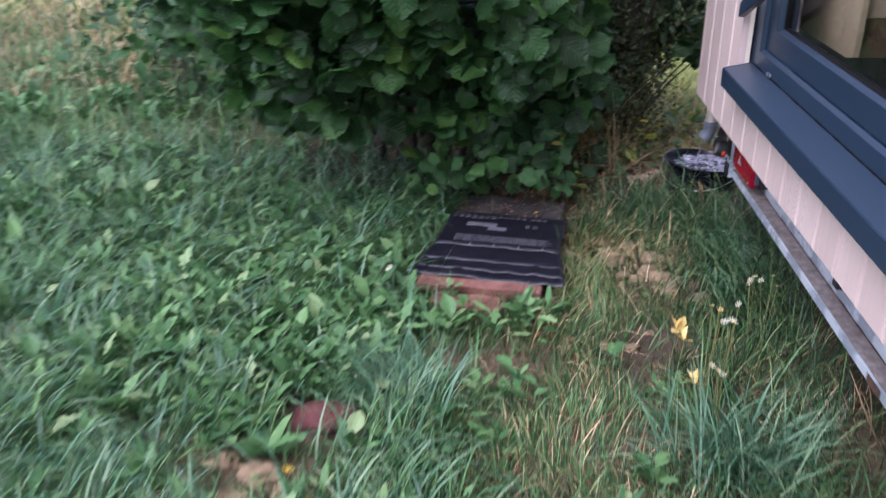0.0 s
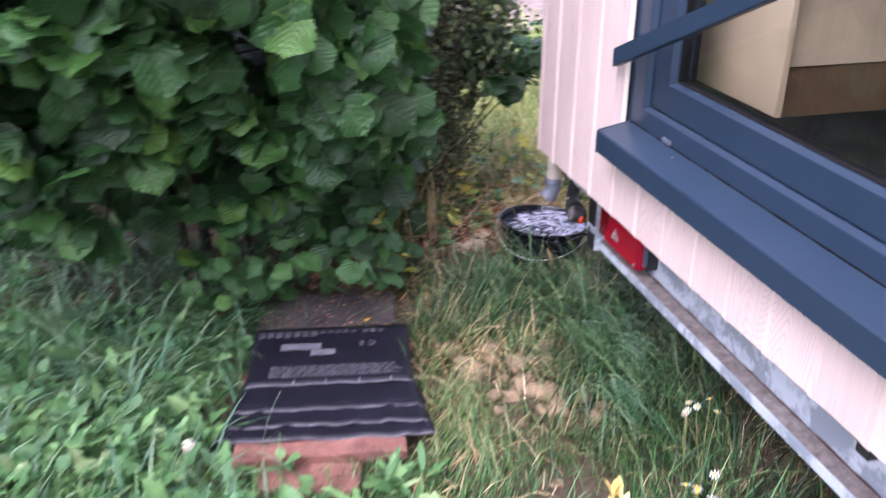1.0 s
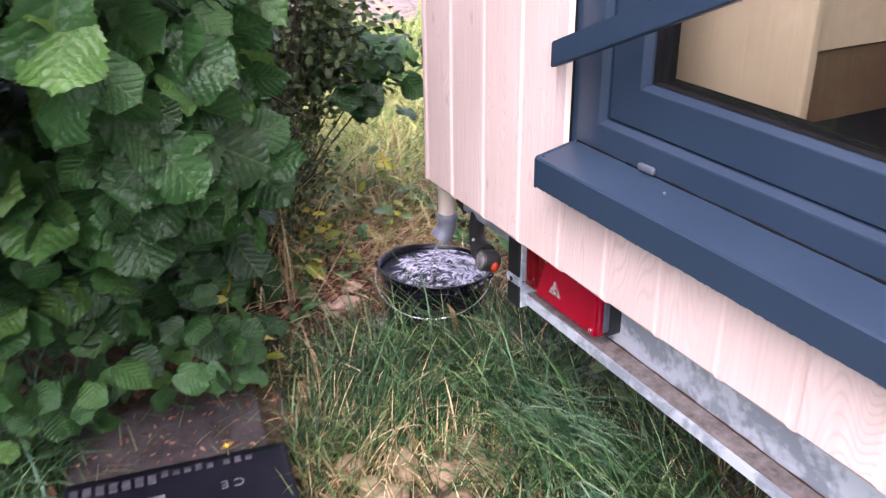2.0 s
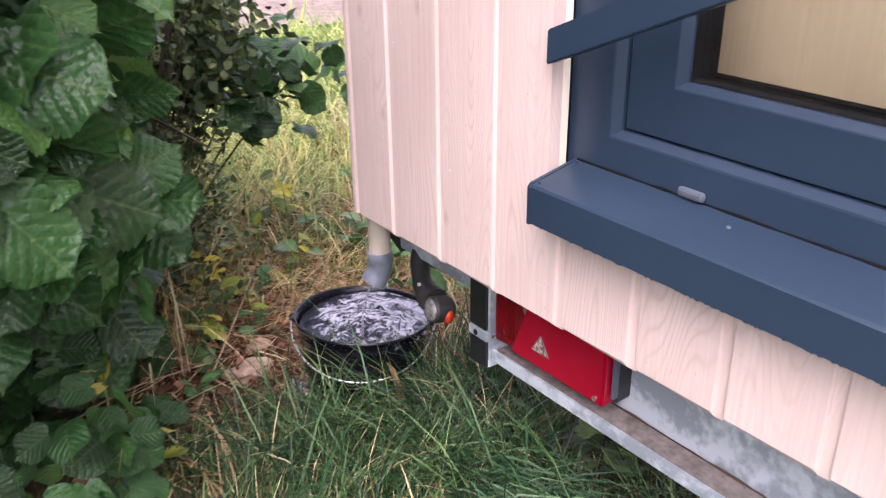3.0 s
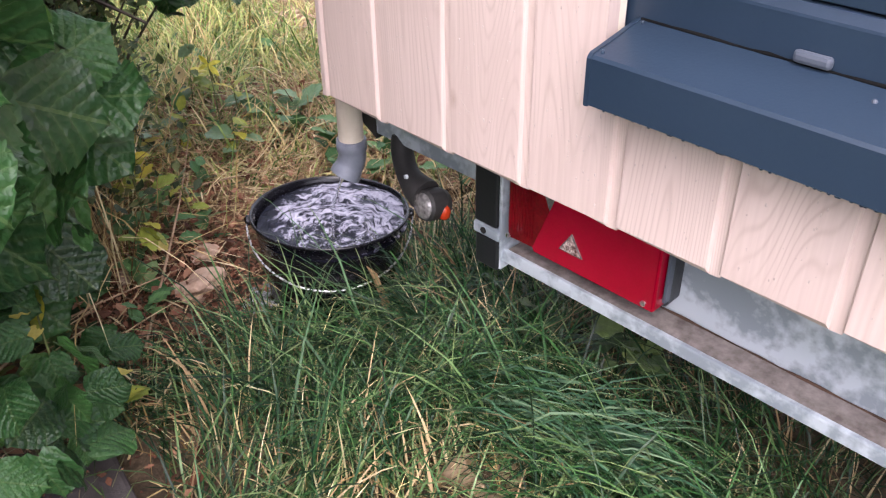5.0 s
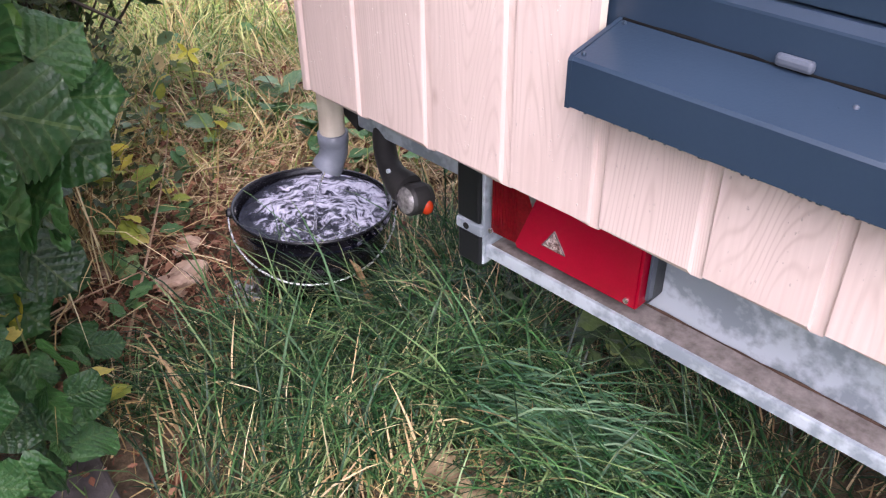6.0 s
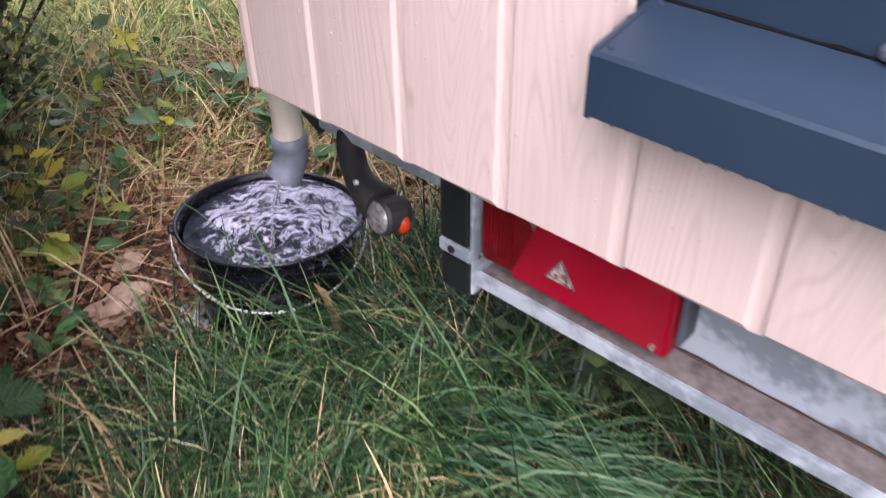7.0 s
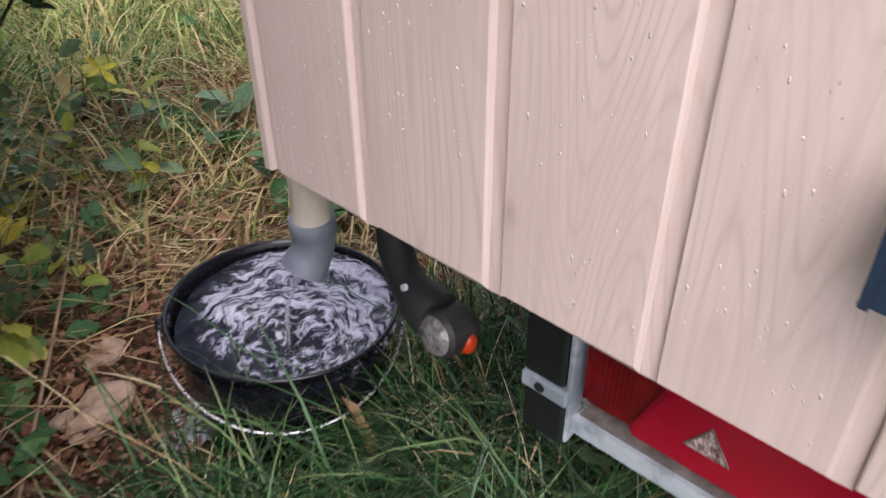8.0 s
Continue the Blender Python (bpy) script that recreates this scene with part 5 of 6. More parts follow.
rosettes("broad_weeds", LOBED + LONG + OVAL[:1] + LOBED, WEED, "broad-leaved green weeds among the grass", sown(600, -2.4, 0.0, 1.2, 3.6, left_side, 0.08), 9, (0.035, 0.095), (0.3, 1.2))
rosettes("broad_weeds", LOBED + OVAL[:2] + LOBED, WEED, "dense broad-leaved weeds beside the membrane", sown(70, -1.05, -0.28, 2.15, 2.95, left_side, 0.07), 8, (0.045, 0.095), (0.3, 1.1))
rosettes("broad_weeds", LOBED + LONG, WEED, "dandelion leaves in thin grass before the brick", np.array([(0.06, 2.53, 0.0), (0.12, 2.47, 0.0), (-0.02, 2.47, 0.0), (0.16, 2.56, 0.0), (-0.16, 2.45, 0.0), (0.08, 2.58, 0.0), (-0.24, 2.50, 0.0), (0.10, 2.52, 0.0)]), 9, (0.045, 0.10), (0.2, 1.0))
rosettes("broad_weeds", LOBED + OVAL, WEED, "scattered small weeds in thin grass", sown(34, -0.4, 0.6, 1.3, 2.4, middle), 6, (0.03, 0.07), (0.1, 0.8))
DANDELION = [mesh_from("leaf", *t, WEED) for t in LOBED + LONG[:2]]


def dandelion(x, y, z, seed, label="dandelion rosette of long toothed green leaves in the lawn"):
    """A rosette of ten long leaves round one crown."""
    r = random.Random(seed)
    ob = thing("dandelion", (x, y, z), label, "weed", "dandelions in the lawn")
    for i in range(10):
        turn = Euler((r.uniform(0.25, 1.0), r.uniform(-0.3, 0.3), i * 0.63 + r.uniform(-0.25, 0.25)), "XYZ")
        leaf = new("leaf", r.choice(DANDELION))
        leaf.matrix_basis = Matrix.Translation((x, y, z + r.uniform(0.0, 0.03))) @ Euler((0, 0, turn.z)).to_matrix().to_4x4() @ Euler((turn.x, turn.y, 0)).to_matrix().to_4x4() @ Matrix.Scale(r.uniform(0.07, 0.14), 4)
        under(leaf, ob)


for i, (x, y, z) in enumerate(sown(80, -1.25, -0.35, 1.9, 2.95, left_side, 0.07)):
    dandelion(float(x), float(y), float(z), i)
rosettes("clover", DISC, WEED, "small round clover leaves", sown(350, -1.5, 0.1, 2.2, 3.5, left_side, 0.08), 5, (0.02, 0.045), (0.2, 1.0))
rosettes("ground_ivy", MID, SHRUB, "low round olive-green leaves under the trailer", np.array([(0.99, 3.20, 0.06), (1.03, 3.12, 0.07), (1.05, 3.06, 0.05), (1.06, 3.01, 0.06)]), 4, (0.030, 0.055), (0.1, 0.7))
rosettes("undergrowth", OVAL, WEED, "bright green weeds in the daylight under the house end", sown(22, 1.15, 1.75, 3.70, 4.3, None, 0.08), 6, (0.04, 0.085), (0.1, 1.1))
rosettes("undergrowth", OVAL, SHRUB, "low dark leafy undergrowth beside the hazel", sown(34, 0.15, 0.42, 3.85, 4.6, None, 0.10), 7, (0.03, 0.08), (0.1, 1.2))
rosettes("undergrowth", OVAL, WEED, "green leaves among dry grass behind the bucket", sown(46, 0.6, 1.7, 3.8, 5.2, behind, 0.08), 4, (0.025, 0.06), (0.1, 1.0))
rosettes("undergrowth", OVAL, WEED, "green leafy weeds beside the bucket", np.array([(0.60, 4.04, 0.02), (0.54, 3.96, 0.02), (0.70, 4.16, 0.02), (0.76, 4.04, 0.01), (0.50, 3.84, 0.02), (0.86, 4.22, 0.02), (0.58, 4.12, 0.03)]), 7, (0.035, 0.075), (0.0, 0.9))
rosettes("grey_weeds", OVAL, SILVERLEAF, "pale grey-green leaves behind the bucket", sown(9, 0.75, 1.5, 4.0, 4.7, None, 0.1), 4, (0.06, 0.11), (0.0, 0.6))
rosettes("meadow_weeds", SMALL, WEED, "leafy meadow weeds", sown(480, -4.5, -0.8, 3.0, 6.5, None, 0.12), 9, (0.035, 0.09), (0.3, 1.2))


def litter(name, n, x0, x1, y0, y1, label, size=(0.02, 0.055), height=0.03, density=None):
    p = sown(n, x0, x1, y0, y1, density)
    p[:, 2] += rng.uniform(0.004, height, len(p))
    fwd, up = rng.normal(size=(len(p), 3)) * (1, 1, 0.25), rng.normal(size=(len(p), 3)) * (0.5, 0.5, 0.3) + (0, 0, 1)
    return tagged(new(name, joined(name, SMALL + LOBED[:1], p, turns_from(fwd, up), rng.uniform(*size, len(p)), LITTER)), label, "leaf litter", kind="stuff")


litter("leaf_litter", 13000, 0.35, 1.05, 3.55, 4.25, "reddish-brown dead leaves round the bucket", (0.006, 0.018), 0.035, patch(0.63, 3.91, 0.24, 0.25))
litter("leaf_litter", 2000, 0.45, 1.5, 3.65, 4.7, "scattered reddish-brown dead leaves and bracken", (0.012, 0.035), 0.06)
bits = sown(3600, 0.30, 1.6, 3.62, 4.65, lambda x, y: 1 - 0.97 * patch(0.64, 3.90, 0.25, 0.26)(x, y), 0.06)
bits[:, 2] += rng.uniform(0.01, 0.07, len(bits))
k = len(bits)
tagged(new("dry_grass", mesh_from("dry_grass", *blades(bits, rng.uniform(0.03, 0.14, k), rng.uniform(0.0015, 0.0045, k), rng.uniform(1.2, 1.6, k), rng.uniform(0, 6.28, k), rng.uniform(-0.3, 0.4, k)), STRAW)), "broken straw and needles lying round the bucket", "grass", kind="stuff")
litter("leaf_litter", 2600, 0.9, 1.55, 4.4, 4.95, "brown dead leaves and moss between dry tufts", (0.008, 0.024), 0.04, patch(1.22, 4.68, 0.26, 0.18))
litter("leaf_litter", 900, -1.4, 0.4, 3.1, 3.9, "brown dead leaves under the hazel")


crumbs = rng.uniform((-0.24, 0.155), (0.24, 0.46), (150, 2))
c9, s9 = math.cos(radians(TILE)), math.sin(radians(TILE))
spots = np.stack([crumbs[:, 0] * c9 - crumbs[:, 1] * s9, 3.10 + crumbs[:, 0] * s9 + crumbs[:, 1] * c9, rng.uniform(0.053, 0.075, 150)], -1)
flat_up = rng.normal(size=(150, 3)) * 0.9 + (0, 0, 1)
debris = new("leaf_litter", joined("leaf_litter", LOBED + SMALL[:1], spots, turns_from(rng.normal(size=(150, 3)) * (1, 1, 0.2), flat_up), rng.uniform(0.008, 0.020, 150), LITTER))
tagged(debris, "dead leaves and bits of bark on the paving slab", "leaf litter", kind="stuff")


twig_spots = np.stack([rng.uniform(-0.22, 0.30, 60), rng.uniform(3.28, 3.60, 60), np.full(60, 0.052)], -1)
tagged(new("dry_grass", mesh_from("dry_grass", *blades(twig_spots, rng.uniform(0.03, 0.12, 60), rng.uniform(0.001, 0.003, 60), rng.uniform(0.5, 1.5, 60), rng.uniform(0, 6.28, 60), rng.uniform(-0.2, 0.6, 60)), THIN)), "dry stalks lying over the paving slab", "grass", kind="stuff")


rng = np.random.default_rng(11)
# hazel bush: its outer face leans out over the paving
def hazel_face(x, z):
    """How far forward the crown reaches at x and height z."""
    return 3.80 - 0.88 * z + 0.10 * z * z + 0.10 * np.sin(3.2 * x + 1.0) * z + 0.22 * np.clip(-x - 0.4, 0, 2) ** 1.2 + 0.10 * np.sin(7 * x + 5 * z) + np.clip(x - 0.05, 0, 1) * 0.9


bush = thing("hazel_bush", (-0.3, 4.1, 0.0), "dense green hazel bush with large round serrated leaves", "bush")


def hazel_places(n, depth, z0=0.10, z1=1.42):
    z = rng.uniform(z0, z1, n)
    x = rng.uniform(-1.75, 0.52, n)
    y = hazel_face(x, z) + depth * rng.random(n) ** 1.3
    gap = np.array([noise.noise(Vector((a * 3.8, b * 3.8, c * 4.2))) for a, b, c in zip(x, y, z)])
    ok = (gap > -0.15) & ((z > 0.36) | (x > 0.08) | (rng.random(n) < 0.22)) & (x < 0.31 + 0.28 * (y - 3.4)) & (z > 0.12 + 0.25 * np.clip(-x - 0.3, 0, 1) * 0.3) & (z > 0.35 + 1.1 * (-x - 0.95))
    hollow = np.hypot((x + 0.55) / 0.42, (z - 0.22) / 0.22) < 1
    ok &= ~hollow | (rng.random(n) < 0.06)
    return np.stack([x, y, z], -1)[ok]


def hazel_turns(n):
    fwd = np.stack([rng.normal(0.05, 0.9, n), rng.normal(-0.5, 0.6, n), rng.normal(-0.45, 0.5, n)], -1)
    up = np.stack([rng.normal(0.0, 0.6, n), rng.normal(-0.55, 0.55, n), rng.normal(0.7, 0.5, n)], -1)
    return turns_from(fwd, up)


stems = bmesh.new()
for i in range(9):
    sx = -0.9 + 0.16 * i
    base = (sx * 0.5 - 0.15, 4.15 + 0.05 * math.sin(i * 2.2), -0.02)
    tip = (sx * 1.25, 3.45 + 0.1 * math.sin(i * 1.7), 1.7 + 0.35 * math.sin(i * 3.1))
    pts = curve_points(base, (base[0], base[1], 0.5), (sx, 3.95, 1.2), tip, 10)
    part("trunk", tube(pts, [0.022 - 0.0017 * j for j in range(11)], 8), BARK, bush, smooth=True)
    for j in (3, 5, 7, 8, 9):
        q = pts[j]
        for s in range(3):
            out = Vector((random.uniform(-0.35, 0.35), random.uniform(-0.65, -0.2), random.uniform(-0.15, 0.35)))
            tube(curve_points(q, q + out * 0.3, q + out * 0.7 + Vector((0, 0, 0.05)), q + out, 5), [0.006, 0.005, 0.0045, 0.004, 0.003, 0.002], 5, stems)
tagged(part("fine_twig", stems, BARK, bush), kind="stuff")
mass = hazel_places(4500, 0.8)
crown = new("crown", joined("crown", MID, mass, hazel_turns(len(mass)), rng.uniform(0.055, 0.118, len(mass)), HAZEL))
under(tagged(crown, kind="stuff"), bush)
deep = hazel_places(2600, 0.5)
deep[:, 1] += 0.45
inner = new("inner_leaves", joined("inner_leaves", ROUND, deep, hazel_turns(len(deep)), rng.uniform(0.08, 0.13, len(deep)), HAZEL))
under(tagged(inner, kind="stuff"), bush)
# extra leaves above the seen crown, added to shade the wall's corner
high = np.stack([rng.uniform(-1.7, 0.10, 1500), rng.uniform(3.0, 4.2, 1500), rng.uniform(1.40, 2.2, 1500)], -1)
high = high[np.array([noise.noise(Vector(q) * 2.6) for q in high]) > -0.1]
upper = new("upper_leaves", joined("upper_leaves", BROAD, high, hazel_turns(len(high)), rng.uniform(0.08, 0.13, len(high)), HAZEL))
under(tagged(upper, kind="stuff"), bush)
LEAVES = [mesh_from("leaf", *t, HAZEL) for t in FINE]
fore = hazel_places(620, 0.02, 0.15, 1.15)[:300]
for p, m3, s in zip(fore, hazel_turns(len(fore)), rng.uniform(0.07, 0.130, len(fore))):
    ob = new("leaf", LEAVES[int(rng.integers(0, 8))])
    ob.matrix_basis = Matrix.Translation(p) @ Matrix([list(map(float, r)) for r in m3]).to_4x4() @ Matrix.Scale(float(s), 4)
    under(ob, bush)


low = np.stack([rng.uniform(-0.42, 0.24, 80), rng.uniform(3.40, 3.62, 80), rng.uniform(0.12, 0.36, 80)], -1)
low[:, 1] += 0.25 * np.clip(0.2 - low[:, 2], 0, 1)
hem = new("lower_leaves", joined("lower_leaves", MID, low, hazel_turns(80), rng.uniform(0.045, 0.085, 80), HAZEL))
under(tagged(hem, kind="stuff"), bush)

# lower sprays of paler hazel leaves at the bush's foot
for i, (x, y, z) in enumerate([(0.24, 3.58, 0.26), (0.30, 3.62, 0.22), (0.20, 3.62, 0.16), (0.36, 3.66, 0.16), (0.27, 3.55, 0.18), (0.15, 3.60, 0.24), (0.33, 3.72, 0.26), (0.40, 3.74, 0.12)]):
    leaf = new("leaf", LEAVES[i % 6])
    leaf.matrix_basis = Matrix.Translation((x, y, z)) @ Euler((-0.5 + 0.5 * math.sin(i * 3), 0.7 * math.sin(i * 5), 3.0 + 1.6 * math.sin(i * 7))).to_matrix().to_4x4() @ Matrix.Scale(0.066 + 0.018 * math.sin(i * 4), 4)
    under(leaf, bush)


# small-leaved shrub between the hazel and the house, and the hedge that closes the view behind
def shrub(name, label, centre, radius, n, size, mat, templates, sticks=14, seed=1, flat=0.8, root=None):
    ob = thing(name, (centre[0], centre[1], 0.0), label, "shrub")
    r = random.Random(seed)
    for i in range(sticks):
        a, d = r.uniform(0, 6.283), r.uniform(0.2, 1.0)
        tip = Vector((centre[0] + radius[0] * d * math.cos(a), centre[1] + radius[1] * d * math.sin(a), centre[2] + radius[2] * r.uniform(0.1, 0.95)))
        foot = Vector((centre[0] + 0.3 * radius[0] * math.cos(a), centre[1] + 0.3 * radius[1] * math.sin(a), -0.01))
        if root:
            foot = Vector((root[0], root[1], -0.01))
        part("branch", tube(curve_points(foot, foot + Vector((0, 0, tip.z * 0.4)), (foot + tip) / 2 + Vector((0, 0, 0.15)), tip, 6), [0.007, 0.006, 0.005, 0.004, 0.003, 0.0025, 0.0015], 5), BARK, ob)
    d = rng.normal(size=(n, 3))
    d /= np.linalg.norm(d, axis=1, keepdims=True)
    p = np.array(centre) + d * np.array(radius) * (rng.random(n) ** 0.45)[:, None]
    p += 0.06 * rng.normal(size=p.shape)
    gap = np.array([noise.noise(Vector(q) * 4.0) for q in p])
    p = p[(gap > -0.22) & (p[:, 2] > 0.03)]
    m = len(p)
    fwd = rng.normal(size=(m, 3)) + (0, -0.3, -0.2)
    up = rng.normal(size=(m, 3)) * 0.5 + (0, -0.3, flat)
    leaves = new("crown", joined("crown", templates, p, turns_from(fwd, up), rng.uniform(*size, m), mat))
    under(tagged(leaves, kind="stuff"), ob)
    return ob


shrub("shrub", "small-leaved dark green shrub with bare twigs", (0.51, 4.40, 0.63), (0.28, 0.40, 0.62), 13000, (0.010, 0.030), TANGLE, SMALL, 84, 3)
shrub("shrub", "dense dark olive shrub behind the tangle", (0.66, 4.98, 0.64), (0.34, 0.28, 0.52), 4800, (0.016, 0.045), TANGLE, SMALL, 20, 21)
grass("tall_stalks", GOLD, "tangle of tall dry stalks in the shrub", sown(900, 0.28, 0.58, 4.0, 4.6, None, 0.05), (0.25, 0.8), (0.002, 0.0045), (0.2, 1.6), 0.35)
shrub("shrub", "low dark leafy growth behind the hazel stems", (-0.45, 4.72, 0.36), (0.75, 0.30, 0.45), 2400, (0.05, 0.09), SHRUB, SMALL, 20, 71)
shrub("shrub", "dense dark shrub behind the hazel", (0.25, 4.95, 0.65), (0.45, 0.40, 0.62), 3600, (0.03, 0.06), SHRUB, SMALL, 20, 9)
shrub("shrub", "small-leaved dark green shrub beside the hazel", (0.28, 4.15, 0.36), (0.20, 0.35, 0.38), 700, (0.025, 0.06), SHRUB, OVAL, 24, 4)
shrub("bramble", "arching bramble with large glossy leaves catching the sky", (1.02, 4.48, 0.60), (0.26, 0.24, 0.10), 110, (0.05, 0.10), HAZEL, MID, 5, 5, 1.6, (0.66, 4.40))
shrub("shrub", "dark twiggy shrub beside the house corner", (0.82, 4.45, 0.84), (0.22, 0.32, 0.30), 950, (0.016, 0.050), TANGLE, SMALL, 12, 11, 0.8, (0.62, 4.40))
shrub("shrub", "dark green hedge shrub at the back", (-0.9, 5.6, 0.7), (1.2, 0.7, 0.8), 4200, (0.06, 0.10), SHRUB, SMALL, 24, 7)
shrub("shrub", "tall grey-green shrub at the meadow's edge", (-1.8, 5.3, 0.7), (0.9, 0.7, 0.9), 1700, (0.06, 0.11), HAZEL, SMALL, 20, 8)


shrub("shrub", "low tangle of small olive leaves beside the hazel", (0.55, 4.30, 0.30), (0.17, 0.28, 0.30), 3600, (0.012, 0.034), TANGLE, SMALL, 30, 41)
shrub("shrub", "dark leafy shrub overhanging the dry grass", (0.76, 4.56, 0.80), (0.24, 0.24, 0.32), 3200, (0.020, 0.058), SHRUB, OVAL, 22, 31, 0.8, (0.58, 4.55))


# yellow sprigs
def sprig(place, n, size, label, seed):
    r = random.Random(seed)
    ob = thing("yellow_sprig", place, label, "plant")
    top = Vector(place) + Vector((r.uniform(-0.03, 0.03), r.uniform(-0.03, 0.03), r.uniform(0.12, 0.26)))
    part("stem", tube(curve_points(place, Vector(place) + Vector((0, 0, 0.06)), top - Vector((0.01, 0, 0.04)), top, 6), [0.0025, 0.0022, 0.002, 0.002, 0.0018, 0.0015, 0.001], 6), STEM, ob)
    for i in range(n):
        a = r.uniform(0, 6.283)
        m = Matrix.Translation(Vector(place).lerp(top, r.uniform(0.45, 1.0))) @ Euler((r.uniform(-0.4, 0.7), r.uniform(-0.5, 0.5), a)).to_matrix().to_4x4() @ Matrix.Scale(r.uniform(*size), 4)
        leaf = new("leaf", YLEAF)
        leaf.matrix_basis = m
        under(leaf, ob)


YLEAF = mesh_from("leaf", *OVAL[1], YELLOWLEAF)
for i, p in enumerate([(1.083, 4.62, 0.0), (1.231, 4.70, -0.05), (0.95, 4.45, 0.0), (0.62, 4.02, 0.0), (0.33, 3.58, 0.02), (0.25, 3.60, 0.12), (0.70, 4.25, 0.0), (0.80, 4.38, 0.0), (0.86, 4.55, 0.02), (0.74, 4.50, 0.05), (0.92, 4.75, 0.0), (1.02, 4.28, -0.05), (0.66, 4.12, 0.08), (1.15, 4.45, -0.04), (0.78, 4.10, -0.03)]):
    sprig(p, 5, (0.04, 0.075), "sprig of yellowing leaves in dry grass", i)


# ---- clods, stones, flowers ----
for i in range(54):
    a, d = random.uniform(0, 6.283), random.random() ** 0.6
    s = random.uniform(0.012, 0.040)
    cx, cy, cr = ((0.60, 2.86, 0.18), (0.43, 3.03, 0.15), (0.70, 3.04, 0.10))[i // 18]
    x, y = cx + cr * d * math.cos(a), cy + cr * d * math.sin(a)
    clod = part("clod", lump((x, y, float(ground_height(x, y)) + s * 0.32), (s, s * random.uniform(0.75, 1.1), s * 0.72), i * 1.7, 2, 0.4), CLAY, smooth=True)
    tagged(clod, "dry light-brown lump of clay in thin grass", "clod", "clods of clay")
for i, (x, y, s) in enumerate([(-0.60, 1.72, 0.05), (-0.70, 1.76, 0.04), (-0.52, 1.66, 0.035), (-0.66, 1.62, 0.045), (0.43, 2.43, 0.022), (0.50, 2.52, 0.018), (0.35, 2.44, 0.025), (0.50, 2.90, 0.03), (0.30, 2.76, 0.02)]):
    clod = part("clod", lump((x, y, float(ground_height(x, y)) + s * 0.05), (s, s * 0.8, s * 0.45), i * 2.3 + 40, 3, 0.8), CLAY, smooth=True)
    tagged(clod, "dry brown lump of soil among the grass", "clod", "clods of clay")
for x, y, s, label in [(0.640, 3.876, 0.047, "pale brown field stone beside the bucket"), (0.72, 3.98, 0.03, "small pale stone beside the bucket"), (0.56, 4.02, 0.028, "small pale stone in dead leaves")]:
    tagged(part("stone", lump((x, y, s * 0.25 + 0.026), (s * 1.15, s * 0.85, s * 0.5), x * 9, 3, 0.55), FIELDSTONE), label, "stone")
pebbles = bmesh.new()
for i in range(110):
    a, d = random.uniform(0, 6.283), random.random() ** 0.6
    s = random.uniform(0.003, 0.008)
    lump((0.735 + 0.055 * d * math.cos(a) + 0.02 * math.sin(a), 3.765 + 0.045 * d * math.sin(a), 0.014 + s * 0.4), (s * 1.3, s, s * 0.7), i * 1.3, 1, 0.3, pebbles)
tagged(part("gravel", pebbles, GRIT, smooth=True), "wet pale grey grit beside the bucket", "gravel", kind="stuff")
grit = bmesh.new()
for i in range(460):
    x, y = (random.gauss(2.35, 0.27), random.gauss(5.65, 0.26)) if i < 370 else (random.gauss(1.88, 0.07), random.gauss(5.02, 0.16))
    s = random.uniform(0.006, 0.020)
    lump((x, y, float(ground_height(x, y)) + s * 0.4), (s * 1.3, s, s * 0.7), i * 0.9, 1, 0.4, grit)
tagged(part("gravel", grit, FIELDSTONE, smooth=True), "pale pinkish gravel lying bare beyond the house corner", "gravel", kind="stuff")
tagged(part("stone", lump((-0.40, 2.81, 0.062), (0.017, 0.014, 0.029), 3.3, 2, 0.5), CREAMPETAL, smooth=True), "small pale rounded stone among the weeds", "stone")


PETAL = mesh_from("petal", *OVAL[2], leaf_material("wilting yellow petal", [(0.0, (0.72, 0.50, 0.12)), (1.0, (0.84, 0.68, 0.30))], 0.6, 5.0, 0.05))


def flower(x, y, z, mat, heads, r, label, petals=9):
    ob = thing("flower", (x, y, 0), label, "flower")
    g = random.Random(x * 91 + y)
    for i in range(heads):
        top = Vector((x + g.uniform(-0.03, 0.03), y + g.uniform(-0.03, 0.03), z + g.uniform(-0.02, 0.02)))
        part("stalk", tube(curve_points((x, y, -0.01), (x, y, z * 0.4), (top.x, top.y, z * 0.7), top, 6), 0.0012, 5), STEM, ob)
        bm = bmesh.new()
        tilt = Euler((g.uniform(-0.5, 0.5), g.uniform(-0.5, 0.5), 0)).to_matrix()
        mid = bm.verts.new(top)
        for k in range(petals):
            a, w = 6.283 * k / petals, 2.6 / petals
            p = [top + tilt @ Vector((math.cos(a + d) * r * q, math.sin(a + d) * r * q, h)) for d, q, h in ((-w * 0.5, 0.5, 0.002), (-w * 0.6, 1.0, 0.003), (w * 0.6, 1.0, 0.003), (w * 0.5, 0.5, 0.002))]
            bm.faces.new([mid] + [bm.verts.new(c) for c in p])
        bmesh.ops.solidify(bm, geom=bm.faces[:], thickness=0.0008)
        bloom = part("bloom", bm, mat, ob)
        part("flower_centre", lump(top + tilt @ Vector((0, 0, 0.003)), (r * 0.35, r * 0.35, r * 0.2), 1.0, 1, 0.1), YELLOWPETAL, ob)


